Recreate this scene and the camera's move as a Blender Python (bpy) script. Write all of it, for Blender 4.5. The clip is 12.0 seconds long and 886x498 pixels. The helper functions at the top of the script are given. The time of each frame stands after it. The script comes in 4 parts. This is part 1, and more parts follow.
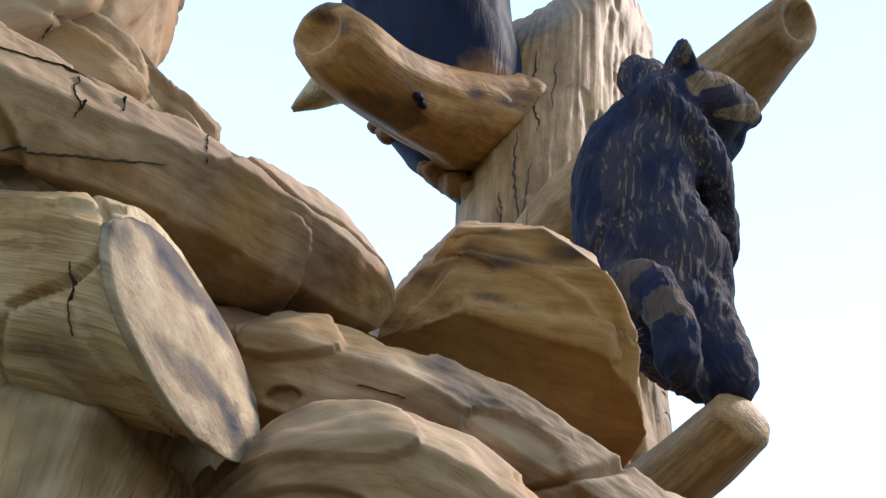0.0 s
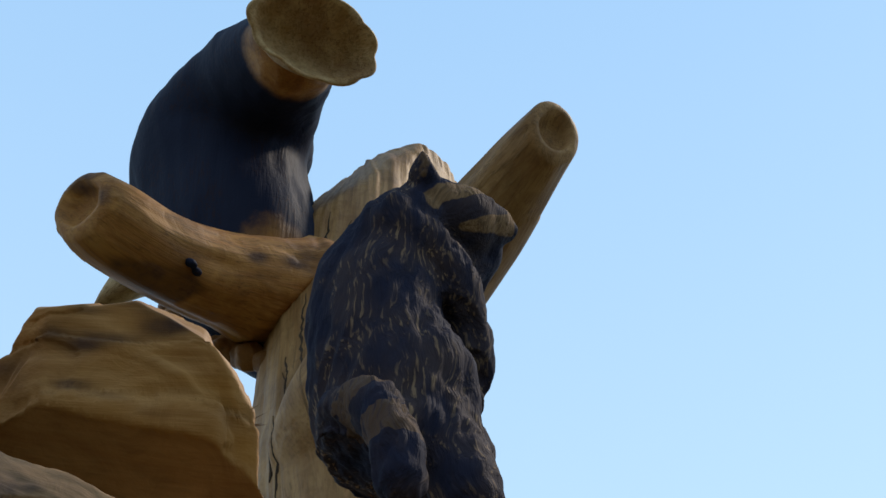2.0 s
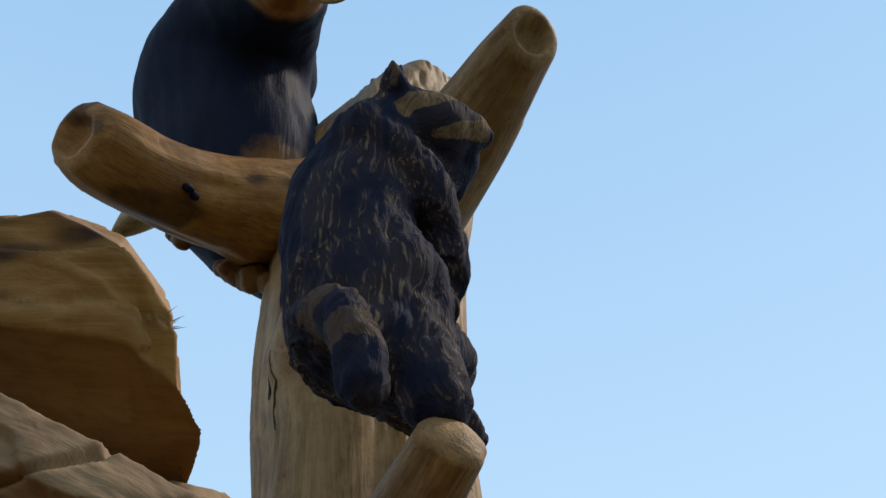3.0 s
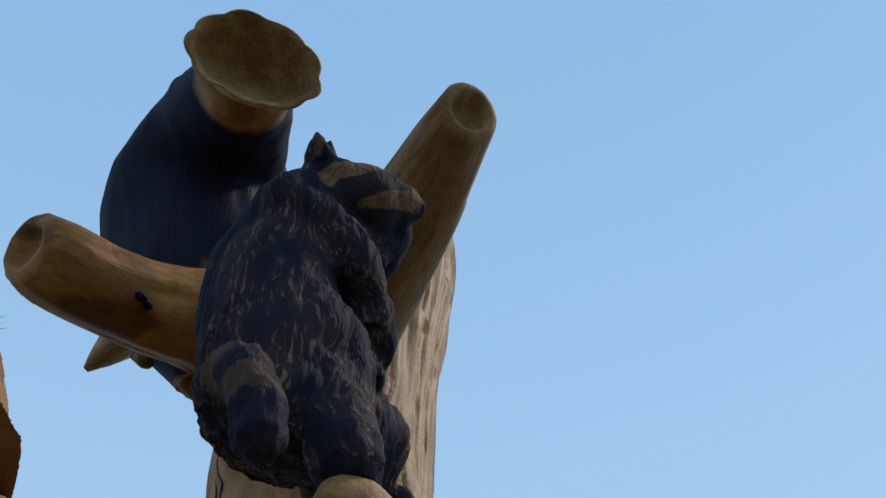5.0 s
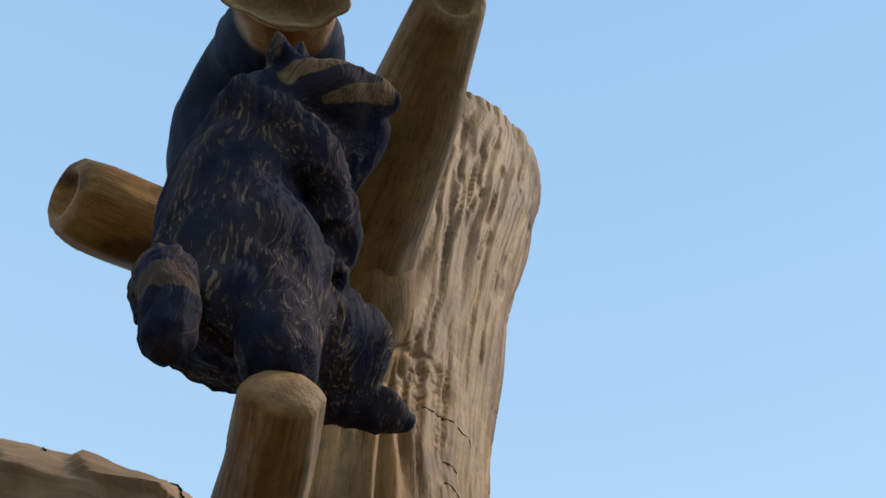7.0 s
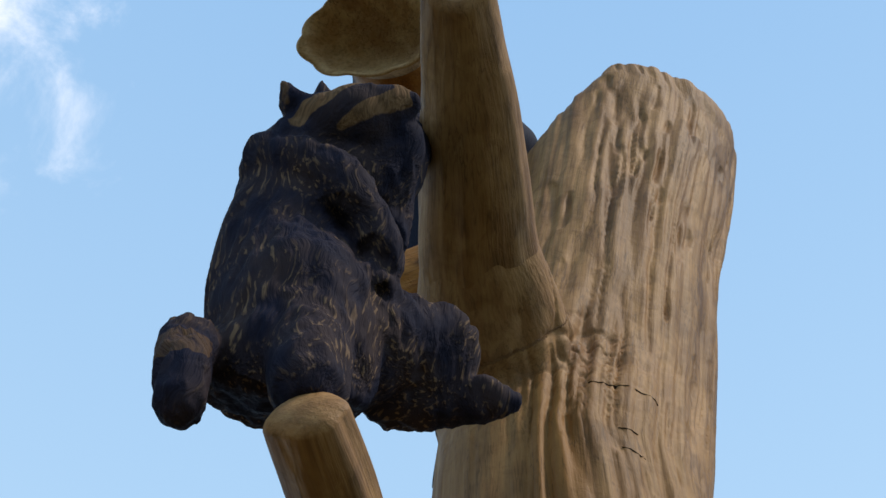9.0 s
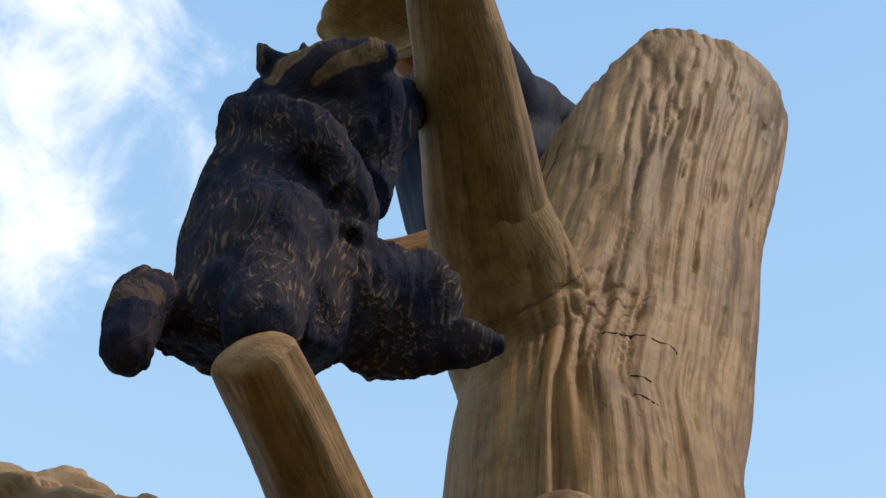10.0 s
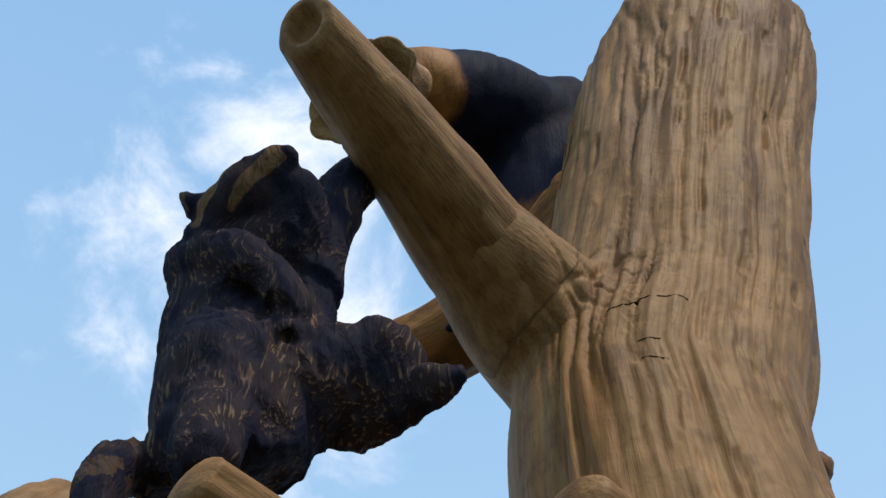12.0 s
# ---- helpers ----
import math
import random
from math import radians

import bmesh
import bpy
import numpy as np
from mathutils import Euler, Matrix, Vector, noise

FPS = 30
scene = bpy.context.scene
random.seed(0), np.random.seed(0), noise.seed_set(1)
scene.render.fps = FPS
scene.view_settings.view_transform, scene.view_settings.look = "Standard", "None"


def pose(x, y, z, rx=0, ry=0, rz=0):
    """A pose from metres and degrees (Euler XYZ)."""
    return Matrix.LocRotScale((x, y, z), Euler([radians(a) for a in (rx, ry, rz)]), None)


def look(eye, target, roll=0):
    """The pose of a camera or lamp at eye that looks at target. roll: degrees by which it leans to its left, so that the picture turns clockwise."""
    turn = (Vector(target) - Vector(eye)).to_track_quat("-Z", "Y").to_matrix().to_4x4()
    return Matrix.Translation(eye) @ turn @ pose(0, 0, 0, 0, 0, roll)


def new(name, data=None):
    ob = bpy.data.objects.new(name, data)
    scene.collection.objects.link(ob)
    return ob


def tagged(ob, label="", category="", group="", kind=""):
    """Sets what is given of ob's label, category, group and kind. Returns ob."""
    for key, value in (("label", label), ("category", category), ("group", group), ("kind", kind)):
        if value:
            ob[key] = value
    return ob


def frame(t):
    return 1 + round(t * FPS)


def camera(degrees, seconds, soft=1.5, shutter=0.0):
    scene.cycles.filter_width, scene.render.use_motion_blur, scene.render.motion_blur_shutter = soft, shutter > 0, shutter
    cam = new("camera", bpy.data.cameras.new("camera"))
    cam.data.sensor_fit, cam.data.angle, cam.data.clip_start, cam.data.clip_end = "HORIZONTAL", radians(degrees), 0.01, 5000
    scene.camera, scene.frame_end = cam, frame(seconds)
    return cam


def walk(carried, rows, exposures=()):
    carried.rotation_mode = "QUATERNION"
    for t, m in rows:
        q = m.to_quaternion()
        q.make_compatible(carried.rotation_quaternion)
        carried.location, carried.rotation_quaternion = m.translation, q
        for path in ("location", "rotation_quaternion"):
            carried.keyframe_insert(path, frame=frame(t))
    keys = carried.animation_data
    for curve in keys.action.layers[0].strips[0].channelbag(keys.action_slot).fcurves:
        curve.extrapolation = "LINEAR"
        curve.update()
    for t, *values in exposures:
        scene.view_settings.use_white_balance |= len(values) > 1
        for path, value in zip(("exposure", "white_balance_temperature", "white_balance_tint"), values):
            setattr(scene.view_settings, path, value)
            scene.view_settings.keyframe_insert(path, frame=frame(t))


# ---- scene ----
cam = camera(30.0, 12.0)
PATH = [
    (0, (1.342, -1.841, 1.459), (0.354, -0.792, 2.846), 4.2),
    (0.5, (1.303, -1.754, 1.478), (0.387, -0.724, 2.927), 4.8),
    (1, (1.246, -1.652, 1.519), (0.477, -0.673, 3.084), 0.9),
    (1.5, (1.289, -1.558, 1.525), (0.542, -0.607, 3.118), 0.4),
    (2, (1.38, -1.491, 1.517), (0.591, -0.547, 3.094), -3.7),
    (2.5, (1.433, -1.434, 1.517), (0.591, -0.497, 3.071), -4.9),
    (2.7, (1.45, -1.42, 1.51), (0.554, -0.468, 3.024), -3.9),
    (4.3, (1.369, -1.271, 1.482), (0.56, -0.445, 3.114), -3.1),
    (4.5, (1.368, -1.242, 1.487), (0.565, -0.415, 3.122), -3.8),
    (5, (1.422, -1.185, 1.47), (0.629, -0.397, 3.128), -4.3),
    (5.5, (1.489, -1.105, 1.469), (0.543, -0.411, 3.089), -0.1),
    (6, (1.523, -1.028, 1.481), (0.536, -0.373, 3.093), 0.7),
    (6.5, (1.532, -0.941, 1.488), (0.529, -0.321, 3.104), 0.7),
    (6.7, (1.5, -0.918, 1.507), (0.512, -0.293, 3.13), 1.0),
    (8.3, (1.521, -0.596, 1.494), (0.5, -0.345, 3.196), 0.8),
    (8.5, (1.544, -0.558, 1.492), (0.515, -0.389, 3.199), 1.7),
    (9, (1.569, -0.465, 1.489), (0.461, -0.33, 3.148), 0.5),
    (9.5, (1.557, -0.388, 1.481), (0.442, -0.311, 3.139), 0.9),
    (10, (1.486, -0.275, 1.469), (0.392, -0.306, 3.144), 3.9),
    (10.5, (1.462, -0.188, 1.462), (0.477, -0.302, 3.199), 1.5),
    (11, (1.468, -0.074, 1.454), (0.472, -0.303, 3.172), 0.5),
    (11.5, (1.481, 0.051, 1.432), (0.454, -0.261, 3.119), -2.3),
    (12, (1.479, 0.144, 1.403), (0.476, -0.215, 3.095), -4.3),
]
walk(cam, [(t, look(eye, target, roll)) for t, eye, target, roll in PATH],
     exposures=[(0.0, 1.2, 5950, 15), (0.5, 0.52, 6000, 28), (1.0, 0.42, 6350, 18), (1.5, 0.32, 6500, 12), (2.5, 0.2, 6550, 11), (4.5, -0.13, 6200, 10), (5.5, -0.08, 6250, 10), (6.5, 0.08, 6400, 10), (8.5, 0.1, 6450, 11), (10.0, 0.12, 6450, 12), (12.0, 0.02, 6300, 11)])

# ---- world and light ----
SUN_AZ, SUN_EL = 62.0, 53.0
world = bpy.data.worlds.new("sky")
scene.world = world
world.use_nodes = True
wn, wl = world.node_tree.nodes, world.node_tree.links
for n in list(wn):
    wn.remove(n)


def wnode(kind, **sets):
    n = wn.new(kind)
    for k, v in sets.items():
        n.inputs[k].default_value = v
    return n


sky = wn.new("ShaderNodeTexSky")
sky.sky_type = 'NISHITA'
sky.sun_disc = False
sky.sun_elevation, sky.sun_rotation = radians(SUN_EL), radians(90 - SUN_AZ)
sky.air_density, sky.dust_density, sky.ozone_density = 1.0, 0.4, 1.0
wcoord = wn.new("ShaderNodeTexCoord")
cn1 = wnode("ShaderNodeTexNoise", Scale=13.0, Detail=9.0, Roughness=0.62, Distortion=0.35)
wl.new(wcoord.outputs["Generated"], cn1.inputs["Vector"])
bank = wn.new("ShaderNodeVectorMath")
bank.operation = 'DOT_PRODUCT'
caz, cel = radians(211), radians(57.5)
bank.inputs[1].default_value = (math.cos(caz) * math.cos(cel), math.sin(caz) * math.cos(cel), math.sin(cel))
wl.new(wcoord.outputs["Generated"], bank.inputs[0])
bankr = wnode("ShaderNodeMapRange")
bankr.inputs["From Min"].default_value, bankr.inputs["From Max"].default_value = 0.980, 0.997
bankr.inputs["To Min"].default_value, bankr.inputs["To Max"].default_value = -0.33, 0.15
wl.new(bank.outputs["Value"], bankr.inputs["Value"])
cadd = wn.new("ShaderNodeMath")
cadd.operation = 'ADD'
wl.new(cn1.outputs["Fac"], cadd.inputs[0])
wl.new(bankr.outputs["Result"], cadd.inputs[1])
cramp = wnode("ShaderNodeMapRange")
cramp.interpolation_type = 'SMOOTHSTEP'
cramp.inputs["From Min"].default_value, cramp.inputs["From Max"].default_value = 0.45, 0.82
wl.new(cadd.outputs["Value"], cramp.inputs["Value"])
haze = wn.new("ShaderNodeMix")
haze.data_type = 'RGBA'
haze.inputs["Factor"].default_value = 0.88
wl.new(sky.outputs["Color"], haze.inputs["A"])
wsep = wn.new("ShaderNodeSeparateXYZ")
wl.new(wcoord.outputs["Generated"], wsep.inputs["Vector"])
wrise = wnode("ShaderNodeMapRange")
wrise.inputs["From Min"].default_value, wrise.inputs["From Max"].default_value = 0.62, 0.96
wl.new(wsep.outputs["Z"], wrise.inputs["Value"])
pale = wn.new("ShaderNodeMix")
pale.data_type = 'RGBA'
pale.inputs["A"].default_value = (3.9, 5.75, 7.5, 1)
pale.inputs["B"].default_value = (2.25, 4.1, 6.5, 1)
wl.new(wrise.outputs["Result"], pale.inputs["Factor"])
wl.new(pale.outputs["Result"], haze.inputs["B"])
cmix = wn.new("ShaderNodeMix")
cmix.data_type = 'RGBA'
cmix.inputs["B"].default_value = (7.8, 8.1, 8.8, 1)
wl.new(cramp.outputs["Result"], cmix.inputs["Factor"])
wl.new(haze.outputs["Result"], cmix.inputs["A"])
wbg = wnode("ShaderNodeBackground", Strength=0.13)
wl.new(cmix.outputs["Result"], wbg.inputs["Color"])
wout = wn.new("ShaderNodeOutputWorld")
wl.new(wbg.outputs["Background"], wout.inputs["Surface"])

sun_data = bpy.data.lights.new("sun", 'SUN')
sun_data.energy, sun_data.angle, sun_data.color = 2.3, radians(6), (1.0, 0.88, 0.72)
sun = new("sun", sun_data)
sun.matrix_world = look((math.cos(radians(SUN_AZ)) * math.cos(radians(SUN_EL)) * 20, math.sin(radians(SUN_AZ)) * math.cos(radians(SUN_EL)) * 20, math.sin(radians(SUN_EL)) * 20), (0, 0, 0))


# ---- materials ----
class Nodes:
    """A material under construction."""

    def __init__(self, name):
        self.mat = bpy.data.materials.new(name)
        self.mat.use_nodes = True
        self.t = self.mat.node_tree
        self.bsdf = self.t.nodes["Principled BSDF"]

    def add(self, kind, links=(), **sets):
        n = self.t.nodes.new(kind)
        for k, v in sets.items():
            n.inputs[k.replace("_", " ")].default_value = v
        for sock, src in links:
            self.t.links.new(src, n.inputs[sock])
        return n

    def attr(self, name):
        n = self.t.nodes.new("ShaderNodeAttribute")
        n.attribute_name = name
        return n

    def noise(self, vec, scale, sizes=(1, 1, 1), detail=4.0, rough=0.55, dist=0.0):
        m = self.add("ShaderNodeMapping", [("Vector", vec)], Scale=sizes)
        return self.add("ShaderNodeTexNoise", [("Vector", m.outputs["Vector"])], Scale=scale, Detail=detail, Roughness=rough, Distortion=dist).outputs["Fac"]

    def span(self, value, lo, hi, a=0.0, b=1.0, smooth=True):
        n = self.add("ShaderNodeMapRange", [("Value", value)], From_Min=lo, From_Max=hi, To_Min=a, To_Max=b)
        n.interpolation_type = 'SMOOTHSTEP' if smooth else 'LINEAR'
        return n.outputs["Result"]

    def mix(self, fac, a, b):
        n = self.t.nodes.new("ShaderNodeMix")
        n.data_type = 'RGBA'
        for key, v in (("Factor", fac), ("A", a), ("B", b)):
            if isinstance(v, (tuple, float, int)):
                n.inputs[key].default_value = (*v, 1) if isinstance(v, tuple) else v
            else:
                self.t.links.new(v, n.inputs[key])
        return n.outputs["Result"]

    def calc(self, op, a, b=0.0):
        n = self.t.nodes.new("ShaderNodeMath")
        n.operation = op
        n.use_clamp = True
        for k, v in ((0, a), (1, b)):
            if isinstance(v, (float, int)):
                n.inputs[k].default_value = v
            else:
                self.t.links.new(v, n.inputs[k])
        return n.outputs["Value"]

    def finish(self, color, rough, height=None, strength=0.5, distance=0.004):
        self.t.links.new(color, self.bsdf.inputs["Base Color"])
        if isinstance(rough, float):
            self.bsdf.inputs["Roughness"].default_value = rough
        else:
            self.t.links.new(rough, self.bsdf.inputs["Roughness"])
        if height is not None:
            b = self.add("ShaderNodeBump", [("Height", height)], Strength=strength, Distance=distance)
            self.t.links.new(b.outputs["Normal"], self.bsdf.inputs["Normal"])
        return self.mat


def wood_material(name, pale, mid, dark, stain=0.5, rough=0.62, fine=1.0):
    """Carved softwood: long grain along the third axis of the 'gr' attribute, stains, and a burnt finish where 'char' is high."""
    k = Nodes(name)
    gr, char = k.attr("gr").outputs["Vector"], k.attr("char").outputs["Fac"]
    long = k.noise(gr, 1.0, (34, 34, 2.2), 5, 0.6, 0.3)
    fibre = k.noise(gr, 1.0, (210, 210, 9), 3, 0.6)
    broad = k.noise(gr, 1.0, (26, 26, 24), 5, 0.6, 0.8)
    patch = k.noise(gr, 1.0, (7, 7, 3.2), 4, 0.55, 0.6)
    blot = k.noise(gr, 1.0, (16, 16, 9), 3, 0.5, 0.4)
    col = k.mix(k.span(long, 0.36, 0.66, 0.25 * (1 - fine), 1 - 0.4 * (1 - fine)), pale, mid)
    col = k.mix(k.span(patch, 0.48, 0.72, 0, stain), col, dark)
    col = k.mix(k.span(blot, 0.55, 0.70, 0, 0.5), col, tuple(0.6 * a + 0.4 * b for a, b in zip(dark, mid)))
    col = k.mix(k.span(blot, 0.46, 0.30, 0, 0.5), col, tuple(min(1.15 * a, 0.6) for a in pale))
    col = k.mix(k.span(broad, 0.42, 0.70, 0, 0.45), col, tuple(c * 0.7 for c in mid))
    col = k.mix(k.span(fibre, 0.45, 0.72, 0, 0.42 * fine), col, tuple(c * 0.55 for c in dark))
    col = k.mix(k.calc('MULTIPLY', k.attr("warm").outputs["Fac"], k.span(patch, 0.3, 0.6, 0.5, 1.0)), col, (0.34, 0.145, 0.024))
    edge = k.noise(gr, 1.0, (22, 22, 22), 4, 0.6)
    burn = k.span(k.calc('ADD', char, k.span(edge, 0.2, 0.8, -0.25, 0.25, False)), 0.28, 0.80)
    col = k.mix(k.calc('MULTIPLY', k.span(char, 0.08, 0.45), 0.75), col, tuple(c * 0.42 for c in mid))
    col = k.mix(burn, col, (0.015, 0.017, 0.032))
    vein = k.t.nodes.new("ShaderNodeMath")
    vein.operation = 'ABSOLUTE'
    k.t.links.new(k.add("ShaderNodeMapRange", [("Value", k.noise(gr, 1.0, (75, 75, 4.5), 3, 0.55, 0.4))], To_Min=-1.0, To_Max=1.0).outputs["Result"], vein.inputs[0])
    check = k.calc('MULTIPLY', k.span(vein.outputs["Value"], 0.0, 0.05, 1, 0), k.span(patch, 0.42, 0.58, 0, 0.65 * fine))
    col = k.mix(check, col, tuple(c * 0.5 for c in dark))
    height = k.calc('ADD', k.calc('ADD', k.calc('MULTIPLY', long, 0.6 * fine), k.calc('MULTIPLY', broad, 0.35)), k.calc('MULTIPLY', fibre, 0.3 * fine))
    k.t.links.new(k.span(burn, 0, 1, 0.17, 0.03), k.bsdf.inputs["Specular IOR Level"])
    return k.finish(col, k.span(burn, 0, 1, rough, 0.6), height, 0.9, 0.006)


def fur_material():
    """Torched and brushed fur: near-black with dry-brushed pale hair strokes; solid tan where 'tan' is high."""
    k = Nodes("burnt_fur")
    gr, tan, fur = k.attr("gr").outputs["Vector"], k.attr("tan").outputs["Fac"], k.attr("fur").outputs["Fac"]
    warp = k.t.nodes.new("ShaderNodeTexNoise")
    warp.inputs["Scale"].default_value = 9.0
    k.t.links.new(gr, warp.inputs["Vector"])
    w = k.add("ShaderNodeVectorMath", [(0, warp.outputs["Color"])])
    w.operation = 'SCALE'
    w.inputs["Scale"].default_value = 0.07
    s = k.add("ShaderNodeVectorMath", [(0, gr), (1, w.outputs["Vector"])])
    s.operation = 'ADD'
    v = s.outputs["Vector"]
    stroke = k.noise(v, 1.0, (190, 190, 17), 3, 0.5)
    clump = k.noise(v, 1.0, (15, 15, 9), 3, 0.55)
    fine = k.noise(v, 1.0, (380, 380, 50), 2, 0.5)
    where = k.calc('MULTIPLY', k.span(clump, 0.43, 0.60), fur)
    lit = k.calc('MULTIPLY', k.span(stroke, 0.545, 0.66), where)
    col = k.mix(k.span(clump, 0.35, 0.7), (0.016, 0.0165, 0.031), (0.048, 0.033, 0.033))
    col = k.mix(k.calc('MULTIPLY', lit, 0.8), col, (0.23, 0.145, 0.085))
    tancol = k.mix(k.span(stroke, 0.4, 0.62), (0.20, 0.115, 0.058), (0.115, 0.066, 0.034))
    col = k.mix(k.span(k.calc('ADD', tan, k.span(stroke, 0.2, 0.8, -0.10, 0.10, False)), 0.35, 0.6), col, tancol)
    height = k.calc('ADD', k.calc('MULTIPLY', stroke, 0.8), k.calc('MULTIPLY', fine, 0.25))
    k.bsdf.inputs["Specular IOR Level"].default_value = 0.03
    return k.finish(col, 0.72, height, 0.8, 0.006)


def ground_material():
    k = Nodes("mown_grass")
    geo = k.t.nodes.new("ShaderNodeTexCoord").outputs["Object"]
    n1, n2 = k.noise(geo, 0.6, detail=6), k.noise(geo, 14.0, detail=4)
    col = k.mix(k.span(n1, 0.35, 0.65), (0.045, 0.055, 0.025), (0.075, 0.070, 0.040))
    col = k.mix(k.span(n2, 0.5, 0.7, 0, 0.5), col, (0.05, 0.06, 0.025))
    return k.finish(col, 0.9, n2, 0.6, 0.03)


PINE = wood_material("carved_pine", (0.40, 0.215, 0.080), (0.25, 0.118, 0.038), (0.095, 0.040, 0.012), 0.6, 0.62, 0.7)
HONEY = wood_material("honey_pine", (0.42, 0.190, 0.045), (0.30, 0.115, 0.023), (0.075, 0.027, 0.008), 0.85, 0.6, 0.7)
GREY = wood_material("weathered_pine", (0.43, 0.26, 0.13), (0.31, 0.165, 0.07), (0.12, 0.053, 0.022), 1.0, 0.72, 0.35)
CUT = wood_material("fresh_cut_pine", (0.56, 0.37, 0.185), (0.43, 0.25, 0.10), (0.20, 0.085, 0.030), 0.7)
WEATHERED = wood_material("weathered_honey_pine", (0.42, 0.215, 0.075), (0.29, 0.125, 0.035), (0.09, 0.040, 0.016), 0.9, 0.65, 0.4)
DULL = wood_material("soiled_cut_pine", (0.48, 0.33, 0.185), (0.30, 0.18, 0.09), (0.10, 0.06, 0.035), 1.0, 0.8, 0.5)
FUR = fur_material()
GROUND = ground_material()


# ---- shaping tools ----
def hash3(ix, iy, iz, seed):
    h = (ix * 374761393 + iy * 668265263 + iz * 2147483647 + seed * 1274126177) & 0xFFFFFFFF
    h = ((h ^ (h >> 13)) * 1274126177) & 0xFFFFFFFF
    return ((h ^ (h >> 16)) & 0xFFFF) / 32767.5 - 1.0


def grain(p, sizes=(1, 1, 1), seed=0, octaves=2):
    """Smooth value noise in -1..1 at many places at once."""
    q, out, amp, total = p * np.array(sizes, float), 0.0, 1.0, 0.0
    for o in range(octaves):
        i = np.floor(q).astype(np.int64)
        f = q - i
        f = f * f * (3 - 2 * f)
        v = 0.0
        for dx in (0, 1):
            for dy in (0, 1):
                for dz in (0, 1):
                    wgt = np.abs(1 - dx - f[:, 0]) * np.abs(1 - dy - f[:, 1]) * np.abs(1 - dz - f[:, 2])
                    v = v + wgt * hash3(i[:, 0] + dx, i[:, 1] + dy, i[:, 2] + dz, seed + 17 * o)
        out, total = out + amp * v, total + amp
        q, amp = q * 2.03 + 7.3, amp * 0.5
    return out / total


def spline(points, steps):
    """Catmull-Rom through rows of numbers."""
    p = np.array(points, float)
    p = np.vstack([2 * p[0] - p[1], p, 2 * p[-1] - p[-2]])
    out = []
    for i in range(1, len(p) - 2):
        for s in np.arange(steps) / steps:
            a, b, c, d = p[i - 1], p[i], p[i + 1], p[i + 2]
            out.append(0.5 * (2 * b + (c - a) * s + (2 * a - 5 * b + 4 * c - d) * s * s + (3 * b - a - 3 * c + d) * s ** 3))
    return np.array(out + [p[-2]])


def frames_along(c):
    t = np.gradient(c, axis=0)
    t /= np.linalg.norm(t, axis=1)[:, None]
    u = np.cross(t[0], (0.31, 0.22, 0.92) if abs(t[0][2]) < 0.9 else (0, 1, 0))
    us = []
    for k in t:
        u = u - k * (u @ k)
        u = u / np.linalg.norm(u)
        us.append(u)
    us = np.array(us)
    return t, us, np.cross(t, us)


def smooth_faces(me):
    me.polygons.foreach_set("use_smooth", [True] * len(me.polygons))


def put_attr(me, name, values):
    values = np.asarray(values, float)
    a = me.attributes.new(name, 'FLOAT_VECTOR' if values.ndim == 2 else 'FLOAT', 'POINT')
    a.data.foreach_set("vector" if values.ndim == 2 else "value", values.ravel())


def thing(name, label, category, at=(0, 0, 0), group="", kind=""):
    ob = new(name)
    ob.location = at
    ob.empty_display_size = 0.1
    return tagged(ob, label, category, group, kind)


def link_mesh(name, me, material, parent=None, label=""):
    me.materials.append(material)
    ob = new(name, me)
    if parent is not None:
        bpy.context.view_layer.update()
        ob.parent = parent
        ob.matrix_parent_inverse = parent.matrix_world.inverted()
    return tagged(ob, label)


